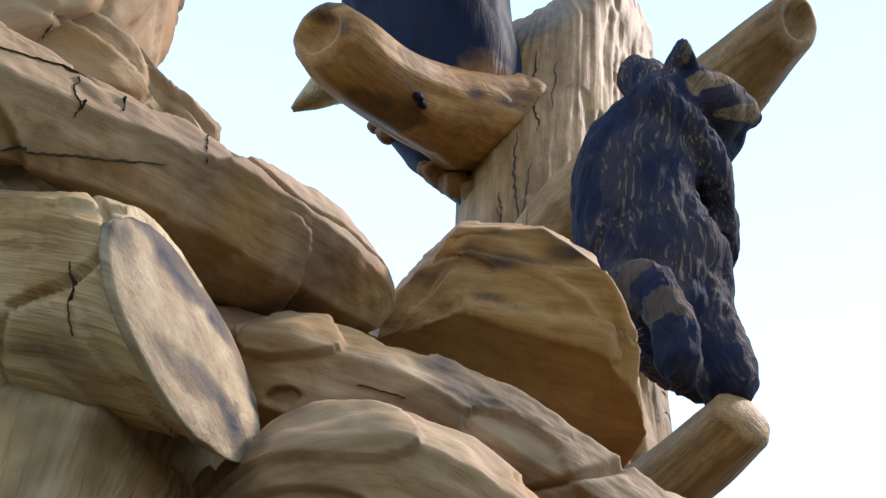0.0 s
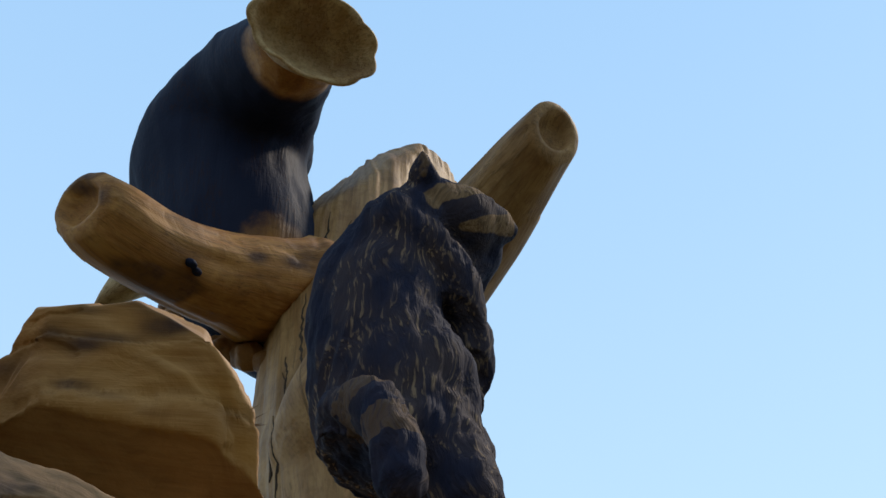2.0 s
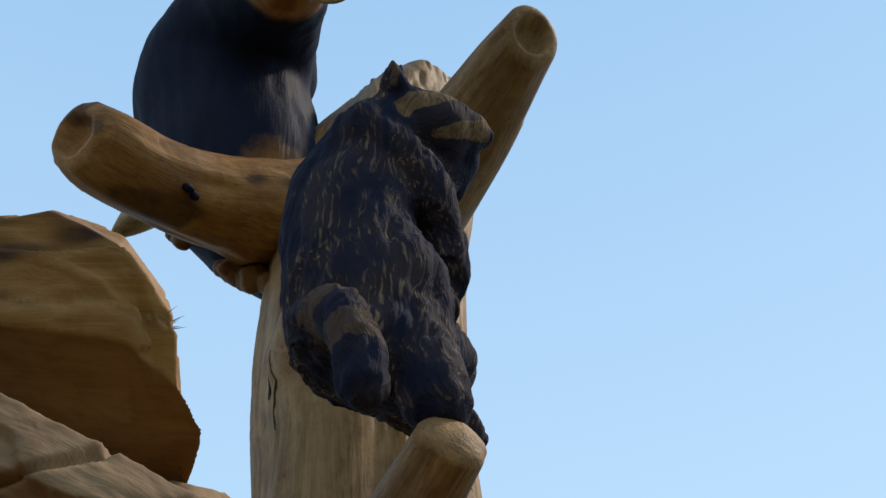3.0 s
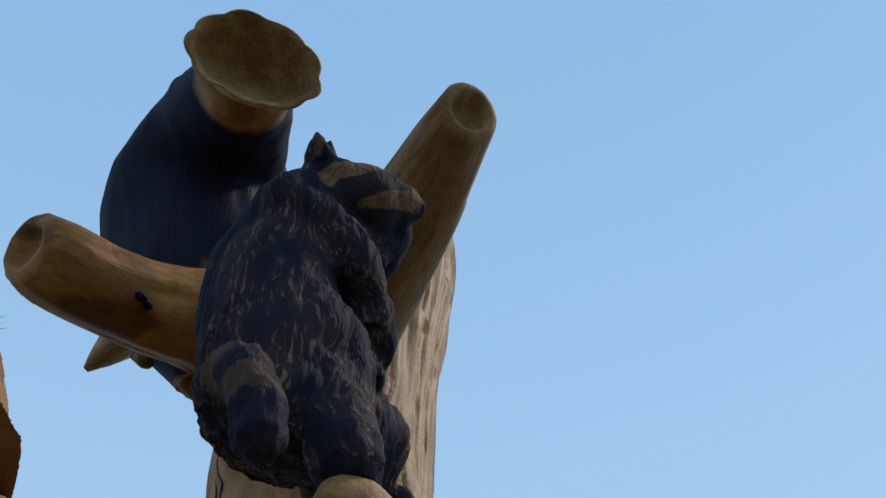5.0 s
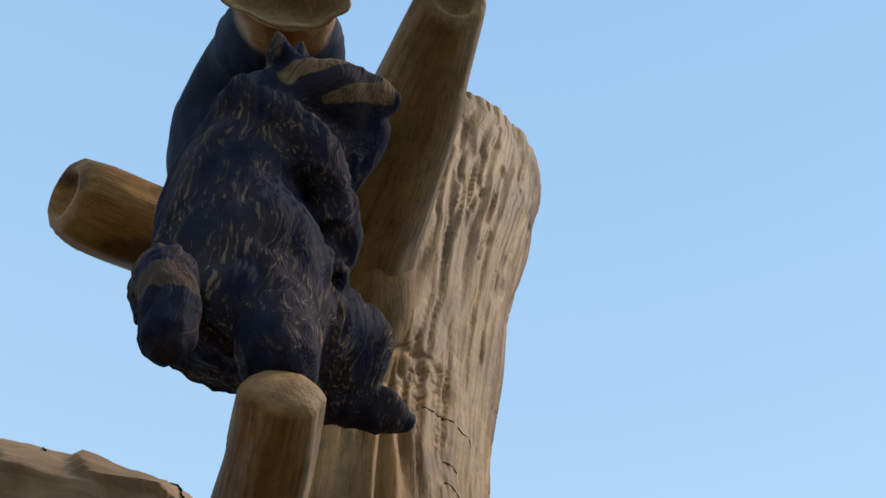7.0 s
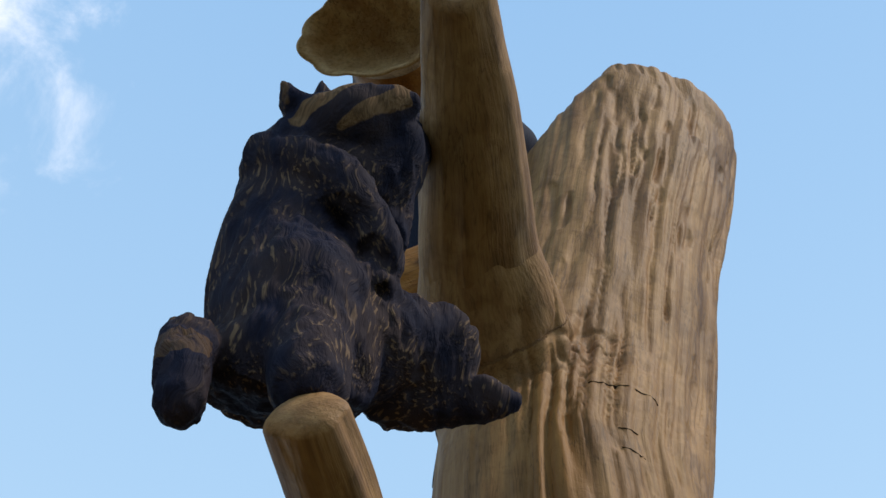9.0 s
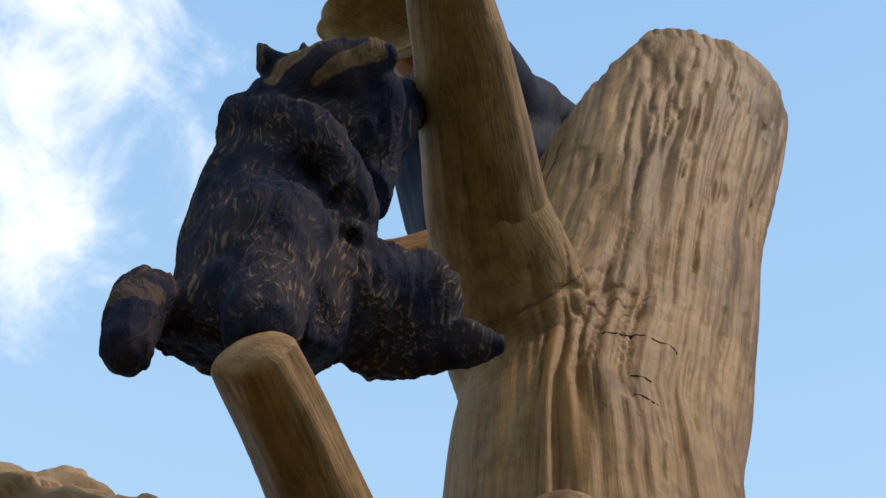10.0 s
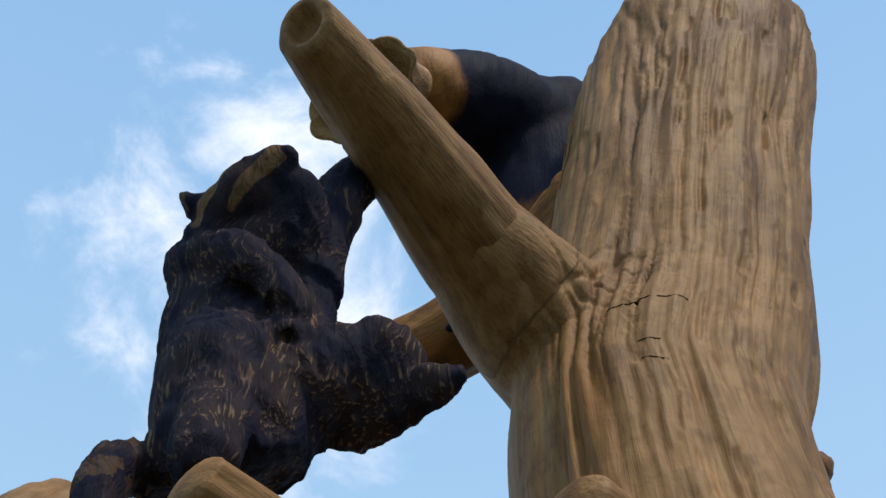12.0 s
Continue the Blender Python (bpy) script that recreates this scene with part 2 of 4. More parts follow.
def tube_mesh(name, rows, steps=10, n=64, dish=0.0, rim=0.15, relief=None, char=None, cap=True, squash=1.0, slant=None):
    """A carved pole through rows of (x, y, z, radius). dish: how deep its far end is hollowed. relief(local, s, ang): metres outward."""
    d = spline(rows, steps)
    c, r = d[:, :3], np.maximum(d[:, 3], 0.002)
    t, u, v = frames_along(c)
    s = np.r_[0, np.cumsum(np.linalg.norm(np.diff(c, axis=0), axis=1))]
    ang = np.linspace(0, 2 * np.pi, n, endpoint=False)
    rings = [(c[i], r[i], s[i], u[i], v[i], 1) for i in range(len(c))]
    if cap:
        R, e = r[-1], t[-1]
        for k, (f, dep) in enumerate(((0.97, 0.10), (0.88, 0.22), (0.76, 0.30), (0.66, 0.30), (0.58, -0.25), (0.46, -0.75), (0.30, -0.95), (0.04, -1.0)) if dish > 0.005 else ((0.98, 0.10), (0.92, 0.25), (0.80, 0.42), (0.62, 0.56), (0.45, 0.64), (0.3, 0.68), (0.15, 0.70), (0.04, 0.70))):
            off = dep * dish if dep < 0 else dep * R * rim * 4
            rings.append((c[-1] + e * off, R * f, s[-1] + off + (1 - f) * R, u[-1], v[-1], 0))
    P, G = [], []
    for cc, rr, ss, uu, vv, _ in rings:
        ring = cc + rr * (np.cos(ang)[:, None] * uu + squash * np.sin(ang)[:, None] * vv)
        if slant is not None:
            ring = ring + t[-1] * ((ring - cc) @ np.array(slant) * np.clip((ss / s[-1] - 0.5) * 2, 0, 1))[:, None]
        P.append(ring)
        G.append(np.stack([rr * np.cos(ang), rr * np.sin(ang), np.full(n, ss)], 1))
    P, G = np.vstack(P), np.vstack(G)
    side = np.repeat([k[5] for k in rings], n).astype(float)
    if relief is not None:
        out = P - np.repeat([k[0] for k in rings], n, axis=0)
        ln = np.maximum(np.linalg.norm(out, axis=1), 1e-4)[:, None]
        move = relief(P, G) * np.where(side > 0, 1.0, 0.6)
        P = P + out / ln * move[:, None] * np.minimum(1, ln / 0.02)
    m = len(rings)
    faces = []
    for i in range(m - 1):
        for j in range(n):
            k = (j + 1) % n
            faces.append((i * n + j, i * n + k, (i + 1) * n + k, (i + 1) * n + j))
    faces.append(tuple(range((m - 1) * n, m * n)))
    faces.append(tuple(reversed(range(n))))
    me = bpy.data.meshes.new(name)
    me.from_pydata(P.tolist(), [], faces)
    smooth_faces(me)
    put_attr(me, "gr", G + np.array([0.37, 0.11, 0.0]) * (len(name) % 7))
    put_attr(me, "char", np.zeros(len(P)) if char is None else char(P, G))
    return me


def add_ball(bm, centre, radii, turn=(0, 0, 0)):
    m = Matrix.LocRotScale(Vector(centre), Euler([radians(a) for a in turn]), Vector(radii))
    bmesh.ops.create_icosphere(bm, subdivisions=3, radius=1.0, matrix=m)


def add_limb(bm, rows, steps=8, n=20):
    """A closed round limb through rows of (x, y, z, radius)."""
    d = spline(rows, steps)
    c, r = d[:, :3], np.maximum(d[:, 3], 0.002)
    t, u, v = frames_along(c)
    c = np.vstack([c[0] - t[0] * r[0] * 0.7, c, c[-1] + t[-1] * r[-1] * 0.7])
    r = np.r_[r[0] * 0.45, r, r[-1] * 0.45]
    u, v = np.vstack([u[0], u, u[-1]]), np.vstack([v[0], v, v[-1]])
    last = None
    for i in range(len(c)):
        ring = [bm.verts.new(c[i] + r[i] * (math.cos(a) * u[i] + math.sin(a) * v[i])) for a in np.linspace(0, 2 * np.pi, n, endpoint=False)]
        if last:
            for j in range(n):
                bm.faces.new((last[j], last[(j + 1) % n], ring[(j + 1) % n], ring[j]))
        else:
            bm.faces.new(tuple(reversed(ring)))
        last = ring
    bm.faces.new(last)


def fused(name, bm, voxel, soften=6):
    """One closed skin over all the overlapping pieces of bm."""
    bmesh.ops.recalc_face_normals(bm, faces=bm.faces)
    raw = bpy.data.meshes.new(name + "_raw")
    bm.to_mesh(raw)
    bm.free()
    ob = new(name + "_raw", raw)
    k = ob.modifiers.new("skin", 'REMESH')
    k.mode, k.voxel_size = 'VOXEL', voxel
    k = ob.modifiers.new("soften", 'SMOOTH')
    k.iterations, k.factor = soften, 0.5
    bpy.context.view_layer.update()
    me = bpy.data.meshes.new_from_object(ob.evaluated_get(bpy.context.evaluated_depsgraph_get()))
    bpy.data.objects.remove(ob)
    bpy.data.meshes.remove(raw)
    me.name = name
    me.materials.clear()
    smooth_faces(me)
    return me


def points_of(me):
    p = np.empty(len(me.vertices) * 3)
    me.vertices.foreach_get("co", p)
    nrm = np.empty(len(me.vertices) * 3)
    me.vertices.foreach_get("normal", nrm)
    return p.reshape(-1, 3), nrm.reshape(-1, 3)


def set_points(me, p):
    me.vertices.foreach_set("co", p.ravel())
    me.update()


def near(p, centre, radii):
    """1 at the centre of a soft ellipsoid, 0 at its skin and beyond."""
    return np.clip(1 - np.sqrt((((p - np.array(centre)) / np.array(radii)) ** 2).sum(1)), 0, 1)


# ---- ground ----
bm = bmesh.new()
bmesh.ops.create_grid(bm, x_segments=40, y_segments=40, size=1500)
me = bpy.data.meshes.new("ground")
bm.to_mesh(me)
bm.free()
tagged(link_mesh("ground", me, GROUND), "dark mown grass and bare earth round the carvings", "ground", kind="structure")


# ---- the carved tree ----
tree = thing("carved_tree", "pale chainsaw-carved pine tree trunk with stubby branches", "tree sculpture")


def trunk_axis(z):
    return np.interp(z, (3.2, 3.5, 4.0, 4.5), (-0.03, -0.10, -0.16, -0.22)), np.interp(z, (3.2, 3.5, 4.0, 4.5), (-0.095, -0.05, 0.029, 0.118))


def off_trunk(p):
    """How far a place lies outside the trunk's mean surface."""
    ax, ay = trunk_axis(p[:, 2])
    return np.hypot(p[:, 0] - ax, p[:, 1] - ay) - np.interp(p[:, 2], (2.3, 3.2, 4.0, 4.7), (0.245, 0.212, 0.232, 0.256))


def trunk_relief(p, g):
    z = p[:, 2]
    ax, ay = trunk_axis(z)
    th = np.arctan2(p[:, 1] - ay, p[:, 0] - ax)
    q = np.stack([np.cos(th), np.sin(th), z], 1)
    sway = 0.06 * grain(q, (2, 2, 2.5), 2, 2) + 0.012 * grain(q, (6, 6, 16), 4, 1)
    q[:, 0], q[:, 1] = np.cos(th + sway), np.sin(th + sway)
    patch = np.clip(0.6 + 1.2 * grain(q, (3, 3, 4), 21, 2), 0.1, 1.3)
    high = np.clip((z - 3.3) / 0.4, 0.75, 1)
    cutline = np.clip(1 - np.abs(grain(q, (9, 9, 1.5), 3, 1)) / 0.34, 0, 1)
    thin = np.clip(1 - np.abs(grain(q, (15, 15, 3.6), 6, 1)) / 0.45, 0, 1)
    flute = np.abs(grain(q, (7, 7, 0.8), 5, 1)) - 0.4
    lump = grain(q, (2.2, 2.2, 2.6), 9, 2)
    chip = np.clip(grain(q, (16, 16, 13), 12, 1) - 0.35, 0, 1)
    notch = np.clip(1 - np.abs(th - 0.62) / 0.16 + (4.30 - z) * 2.0, 0, 1) * np.clip((z - 4.31) / 0.02, 0, 1)
    bulge = np.exp(-(((p - np.array([0.06, -0.19, 3.33])) / np.array([0.16, 0.16, 0.20])) ** 2).sum(1))
    fine = grain(q, (22, 22, 3), 15, 1)
    high = high * np.clip((th + 0.80) / 0.5, 0.15, 1)
    return (-0.011 * cutline - 0.008 * thin) * patch * high + 0.009 * flute * high + 0.012 * lump - 0.02 * chip * high - 0.018 * notch + 0.012 * bulge + 0.003 * fine


TRUNK = [(0.0, -0.10, -0.05, 0.44), (0.0, -0.10, 0.8, 0.35), (0.0, -0.10, 1.6, 0.29), (0.0, -0.10, 2.3, 0.245), (-0.005, -0.10, 2.8, 0.218),
         (-0.03, -0.095, 3.2, 0.212), (-0.10, -0.05, 3.5, 0.222), (-0.16, 0.029, 4.0, 0.232), (-0.22, 0.119, 4.5, 0.258), (-0.245, 0.150, 4.72, 0.261), (-0.265, 0.175, 4.9, 0.23)]
link_mesh("trunk_base", tube_mesh("trunk_base", [(*k[:3], k[3] - 0.002) for k in TRUNK[:4]], steps=12, n=160, cap=False, relief=lambda p, g: 0.006 * grain(g, (30, 30, 2), 3, 2)), PINE, tree)
me = tube_mesh("trunk", [(0.0, -0.10, 2.2, 0.252)] + TRUNK[3:], steps=20, n=96, dish=0.0)
p, _ = points_of(me)
x, y, z = p[:, 0].copy(), p[:, 1].copy(), p[:, 2].copy()
lean = np.array([np.interp(z, (3.2, 3.5, 4.0, 4.5), (-0.03, -0.10, -0.16, -0.22)), np.interp(z, (3.2, 3.5, 4.0, 4.5), (-0.095, -0.05, 0.029, 0.118))])
flat = np.maximum(-0.74 * (x - lean[0]) - 0.67 * (y - lean[1]), 0) * np.interp(z, (3.5, 3.9), (0.33, 0.29)) * np.clip((z - 2.6) / 0.5, 0, 1) * np.clip((4.5 - z) / 0.4, 0.35, 1)
x, y = x + 0.74 * flat, y + 0.67 * flat
rough_top = 0.012 * grain(p, (25, 25, 25), 31, 2)
slope = -0.035 + (z - 4.36) / 1.6
y = np.where((y < slope) & (z > 3.9), slope + 0.30 * (y - slope), y)
top = np.minimum(4.635 - 0.12 * np.abs(y - 0.2) - 0.30 * (x + 0.16), 4.675 - 0.45 * (y - 0.27)) + rough_top
over = np.maximum(z - top, 0)
inward = np.clip(1 - 1.1 * np.minimum(over, 0.5), 0.3, 1)
ox, oy = -0.235, 0.135
p[:, 0], p[:, 1], p[:, 2] = ox + (x + 0.121 * over - ox) * inward, oy + (y - 0.12 * over - oy) * inward, z - over
set_points(me, p)
bm = bmesh.new()
bm.from_mesh(me)
bpy.data.meshes.remove(me)
FOOT = [(-0.04, -0.13, 3.33, 0.06), (0.02, -0.165, 3.365, 0.105), (0.09, -0.20, 3.415, 0.118), (0.18, -0.232, 3.455, 0.103), (0.28, -0.26, 3.485, 0.080), (0.31, -0.266, 3.49, 0.06)]
add_limb(bm, FOOT, 10, 48)
me = fused("trunk", bm, 0.0045, 60)
p, nrm = points_of(me)
join = np.exp(-(((p - np.array([0.10, -0.14, 3.42])) / np.array([0.17, 0.13, 0.15])) ** 2).sum(1))
quiet = np.exp(-np.maximum(off_trunk(p), 0) / 0.04)
fan = np.clip(1 - np.abs(grain((p - np.array([0.16, -0.24, 3.52])) @ np.array([[0.6, 0.1, 0.2], [-0.3, 0.6, 0.5], [-0.5, -0.6, 0.7]]), (30, 30, 9), 27, 1)) / 0.25, 0, 1)
p = p + nrm * (trunk_relief(p, p) * quiet + 0.010 * (1 - quiet) * 0.4 * grain(p, (14, 14, 14), 28, 1) - 0.007 * fan * join)[:, None]
for place, way, deep in (((0.065, 0.14, 4.37), (0.95, 0.20, 0.0), 0.010), ((0.012, 0.238, 4.42), (0.72, 0.68, 0.0), 0.003)):
    way = np.array(way) / np.linalg.norm(way)
    rise = (p - np.array(place)) @ way + deep
    w = np.clip((0.12 - np.linalg.norm(p - np.array(place), axis=1)) / 0.04, 0, 1)
    p = p - np.outer(w * np.maximum(rise, 0), way)
set_points(me, p)
ax, ay = trunk_axis(p[:, 2])
out = (off_trunk(p) > 0.05) & (p[:, 0] > 0.1) & (p[:, 2] > 3.2) & (p[:, 2] < 3.75)
BD = np.array([0.93, -0.27, 0.24])
lie = np.stack([p @ np.array([0.28, 0.96, 0.0]), p @ np.array([-0.23, 0.07, 0.97]), p @ BD], 1)
put_attr(me, "gr", np.where(out[:, None], lie, np.stack([p[:, 0] - ax, p[:, 1] - ay, p[:, 2]], 1)))
put_attr(me, "char", np.zeros(len(p)))
put_attr(me, "warm", 0.55 * np.clip(1.6 * near(p, (0.185, -0.148, 3.12), (0.08, 0.055, 0.30)), 0, 1))
trunk = link_mesh("trunk", me, PINE, tree, "pale grooved trunk with a slanting sawn top")


def branch_relief(seed, amp=1.0, flare=0.0, reach=0.07):
    """Shallow carving along a branch, and a flare where it runs into the trunk."""
    def f(p, g):
        d = off_trunk(p)
        near_trunk = np.exp(-np.maximum(d, 0) / reach) * np.clip(1 + d / 0.06, 0, 1)
        facet = np.round(grain(g, (11, 11, 2.5), seed + 7, 1) * 2.5) / 2.5
        return amp * (0.005 * grain(g, (20, 20, 7), seed, 2) + 0.004 * facet + 0.003 * grain(g, (50, 50, 5), seed + 3, 1)) + flare * near_trunk - 0.006 * near_trunk * np.clip(1 - np.abs(grain(p, (34, 34, 12), seed + 9, 1)) / 0.2, 0, 1) * (flare > 0)
    return f


me = tube_mesh("branch", [(0.16, -0.226, 3.45, 0.080), (0.22, -0.245, 3.468, 0.0885), (0.28, -0.259, 3.482, 0.085), (0.37, -0.276, 3.492, 0.078), (0.46, -0.295, 3.503, 0.070), (0.55, -0.316, 3.515, 0.059), (0.635, -0.334, 3.524, 0.048)],
               steps=22, n=120, dish=0.016, relief=branch_relief(41), slant=(0.0, 0.0, 0.55))
link_mesh("branch", me, PINE, tree, "long tapering branch stub with a hollowed end")
me = tube_mesh("branch", [(-0.02, -0.25, 2.675, 0.062), (0.10, -0.305, 2.677, 0.058), (0.30, -0.38, 2.685, 0.054), (0.45, -0.43, 2.692, 0.047), (0.555, -0.469, 2.695, 0.043)],
               steps=18, n=96, dish=0.0, rim=0.15, relief=branch_relief(43), slant=(0.0, 0.0, -0.18))
link_mesh("branch", me, PINE, tree, "short branch stub that carries the raccoon")
me = tube_mesh("branch", [(-0.10, 0.0, 4.0, 0.10), (-0.115, -0.08, 3.985, 0.115), (-0.135, -0.20, 3.94, 0.102), (-0.152, -0.34, 3.884, 0.086), (-0.158, -0.45, 3.852, 0.076), (-0.163, -0.54, 3.845, 0.074), (-0.172, -0.597, 3.857, 0.066)],
               steps=18, n=110, dish=0.02, relief=branch_relief(47, 1.3, 0.015, 0.04), char=lambda p, g: np.clip(1.9 * grain(g, (11, 11, 6), 48, 3) + 0.08, 0, 0.42), slant=(-0.30, 0.0, 0.5))
link_mesh("branch", me, HONEY, tree, "honey-coloured upturned branch stub with a hollowed end")
me = tube_mesh("branch", [(0.0, -0.10, 2.82, 0.08), (0.12, -0.13, 2.838, 0.068), (0.225, -0.163, 2.855, 0.052)], steps=8, n=48, dish=0.0, relief=branch_relief(53))
link_mesh("branch", me, PINE, tree, "sawn branch stub")

# the charred, arching limb and its flared hollow end
LIMB = [(-0.165, -0.10, 3.91, 0.115), (-0.210, -0.185, 4.06, 0.162), (-0.265, -0.222, 4.29, 0.180), (-0.250, -0.257, 4.447, 0.186), (-0.10, -0.300, 4.475, 0.150), (0.045, -0.355, 4.375, 0.108), (0.128, -0.384, 4.298, 0.088)]


def limb_char(p, g):
    along = (p - np.array([0.125, -0.382, 4.30])) @ np.array([0.72, -0.28, -0.45])
    return np.clip((p[:, 2] - 3.79) / 0.06, 0, 1) * np.clip(0.5 - (along + 0.055) / 0.05, 0, 1)


bm = bmesh.new()
add_limb(bm, LIMB, 12, 40)
add_limb(bm, [(-0.235, -0.130, 4.09, 0.13), (-0.308, -0.180, 4.36, 0.174), (-0.288, -0.215, 4.51, 0.170), (-0.16, -0.265, 4.52, 0.120), (-0.01, -0.345, 4.40, 0.085)], 12, 40)
add_limb(bm, [(-0.29, -0.08, 4.20, 0.12), (-0.298, -0.15, 4.36, 0.16), (-0.285, -0.22, 4.45, 0.162)], 12, 40)
add_limb(bm, [(-0.075, -0.285, 4.46, 0.080), (-0.130, -0.245, 4.535, 0.088), (-0.215, -0.185, 4.555, 0.125), (-0.31, -0.135, 4.60, 0.13)], 12, 40)
me = fused("charred_limb", bm, 0.009, 34)
p, nrm = points_of(me)
p = p + nrm * (0.006 * grain(p, (14, 14, 5), 61, 2) + 0.003 * grain(p, (45, 45, 8), 63, 1))[:, None]
set_points(me, p)
put_attr(me, "gr", p)
put_attr(me, "char", limb_char(p, p))
limb = link_mesh("charred_limb", me, HONEY, tree, "blackened arching limb, burnt with a torch")


def flared_end(centre, normal, across, a, b, depth):
    """An oval bowl with a scalloped rim; centre: middle of the rim."""
    nrm = Vector(normal).normalized()
    ax = Vector(across)
    ax = (ax - nrm * ax.dot(nrm)).normalized()
    ay = nrm.cross(ax)
    n = 96
    prof = [(0.62, -1.25, 0), (0.66, -1.0, 0), (0.74, -0.65, 0), (0.86, -0.3, 0), (0.97, -0.05, 1), (1.0, 0.0, 1), (0.96, 0.03, 1), (0.86, -0.08, 0.6), (0.78, -0.3, 0), (0.6, -0.52, 0), (0.35, -0.62, 0), (0.05, -0.65, 0)]
    P, G, C = [], [], []
    for f, h, sc in prof:
        for j in range(n):
            th = 2 * math.pi * j / n
            wav = 1 + sc * 0.07 * (abs(math.sin(4.5 * th + 0.6)) - 0.6) + 0.02 * math.sin(3 * th)
            q = Vector(centre) + ax * (a * f * wav * math.cos(th)) + ay * (b * f * wav * math.sin(th)) + nrm * (h * depth + sc * 0.006 * math.sin(5 * th + 1))
            P.append(q)
            G.append((f * a * math.cos(th), f * b * math.sin(th), h * depth))
            # 'char' here only sets a slightly darker brown in the bowl
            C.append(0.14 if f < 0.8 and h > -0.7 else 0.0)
    faces = [(i * n + j, i * n + (j + 1) % n, (i + 1) * n + (j + 1) % n, (i + 1) * n + j) for i in range(len(prof) - 1) for j in range(n)]
    faces.append(tuple(range((len(prof) - 1) * n, len(prof) * n)))
    faces.append(tuple(reversed(range(n))))
    me = bpy.data.meshes.new("hollow_end")
    me.from_pydata([tuple(q) for q in P], [], faces)
    smooth_faces(me)
    put_attr(me, "gr", np.array(G))
    put_attr(me, "char", np.array(C))
    return me


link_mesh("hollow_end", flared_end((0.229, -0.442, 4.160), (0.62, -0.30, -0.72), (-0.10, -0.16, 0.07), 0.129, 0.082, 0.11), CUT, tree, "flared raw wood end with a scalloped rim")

# a pointed splinter of a branch behind
me = tube_mesh("branch", [(-0.36, -0.03, 4.57, 0.06), (-0.46, -0.08, 4.57, 0.08), (-0.60, -0.135, 4.51, 0.075), (-0.745, -0.185, 4.42, 0.006)], steps=8, n=32, cap=False, relief=branch_relief(67))
link_mesh("branch", me, CUT, tree, "pointed broken branch")


# ---- the raccoon ----
TAIL = [(0.450, -0.540, 2.890, 0.038), (0.458, -0.580, 2.880, 0.033), (0.513, -0.597, 2.840, 0.032), (0.543, -0.595, 2.780, 0.029), (0.549, -0.591, 2.715, 0.0265), (0.552, -0.589, 2.697, 0.026)]

HOLLOW = ((0.512, -0.462, 3.075), (0.500, -0.425, 3.03))


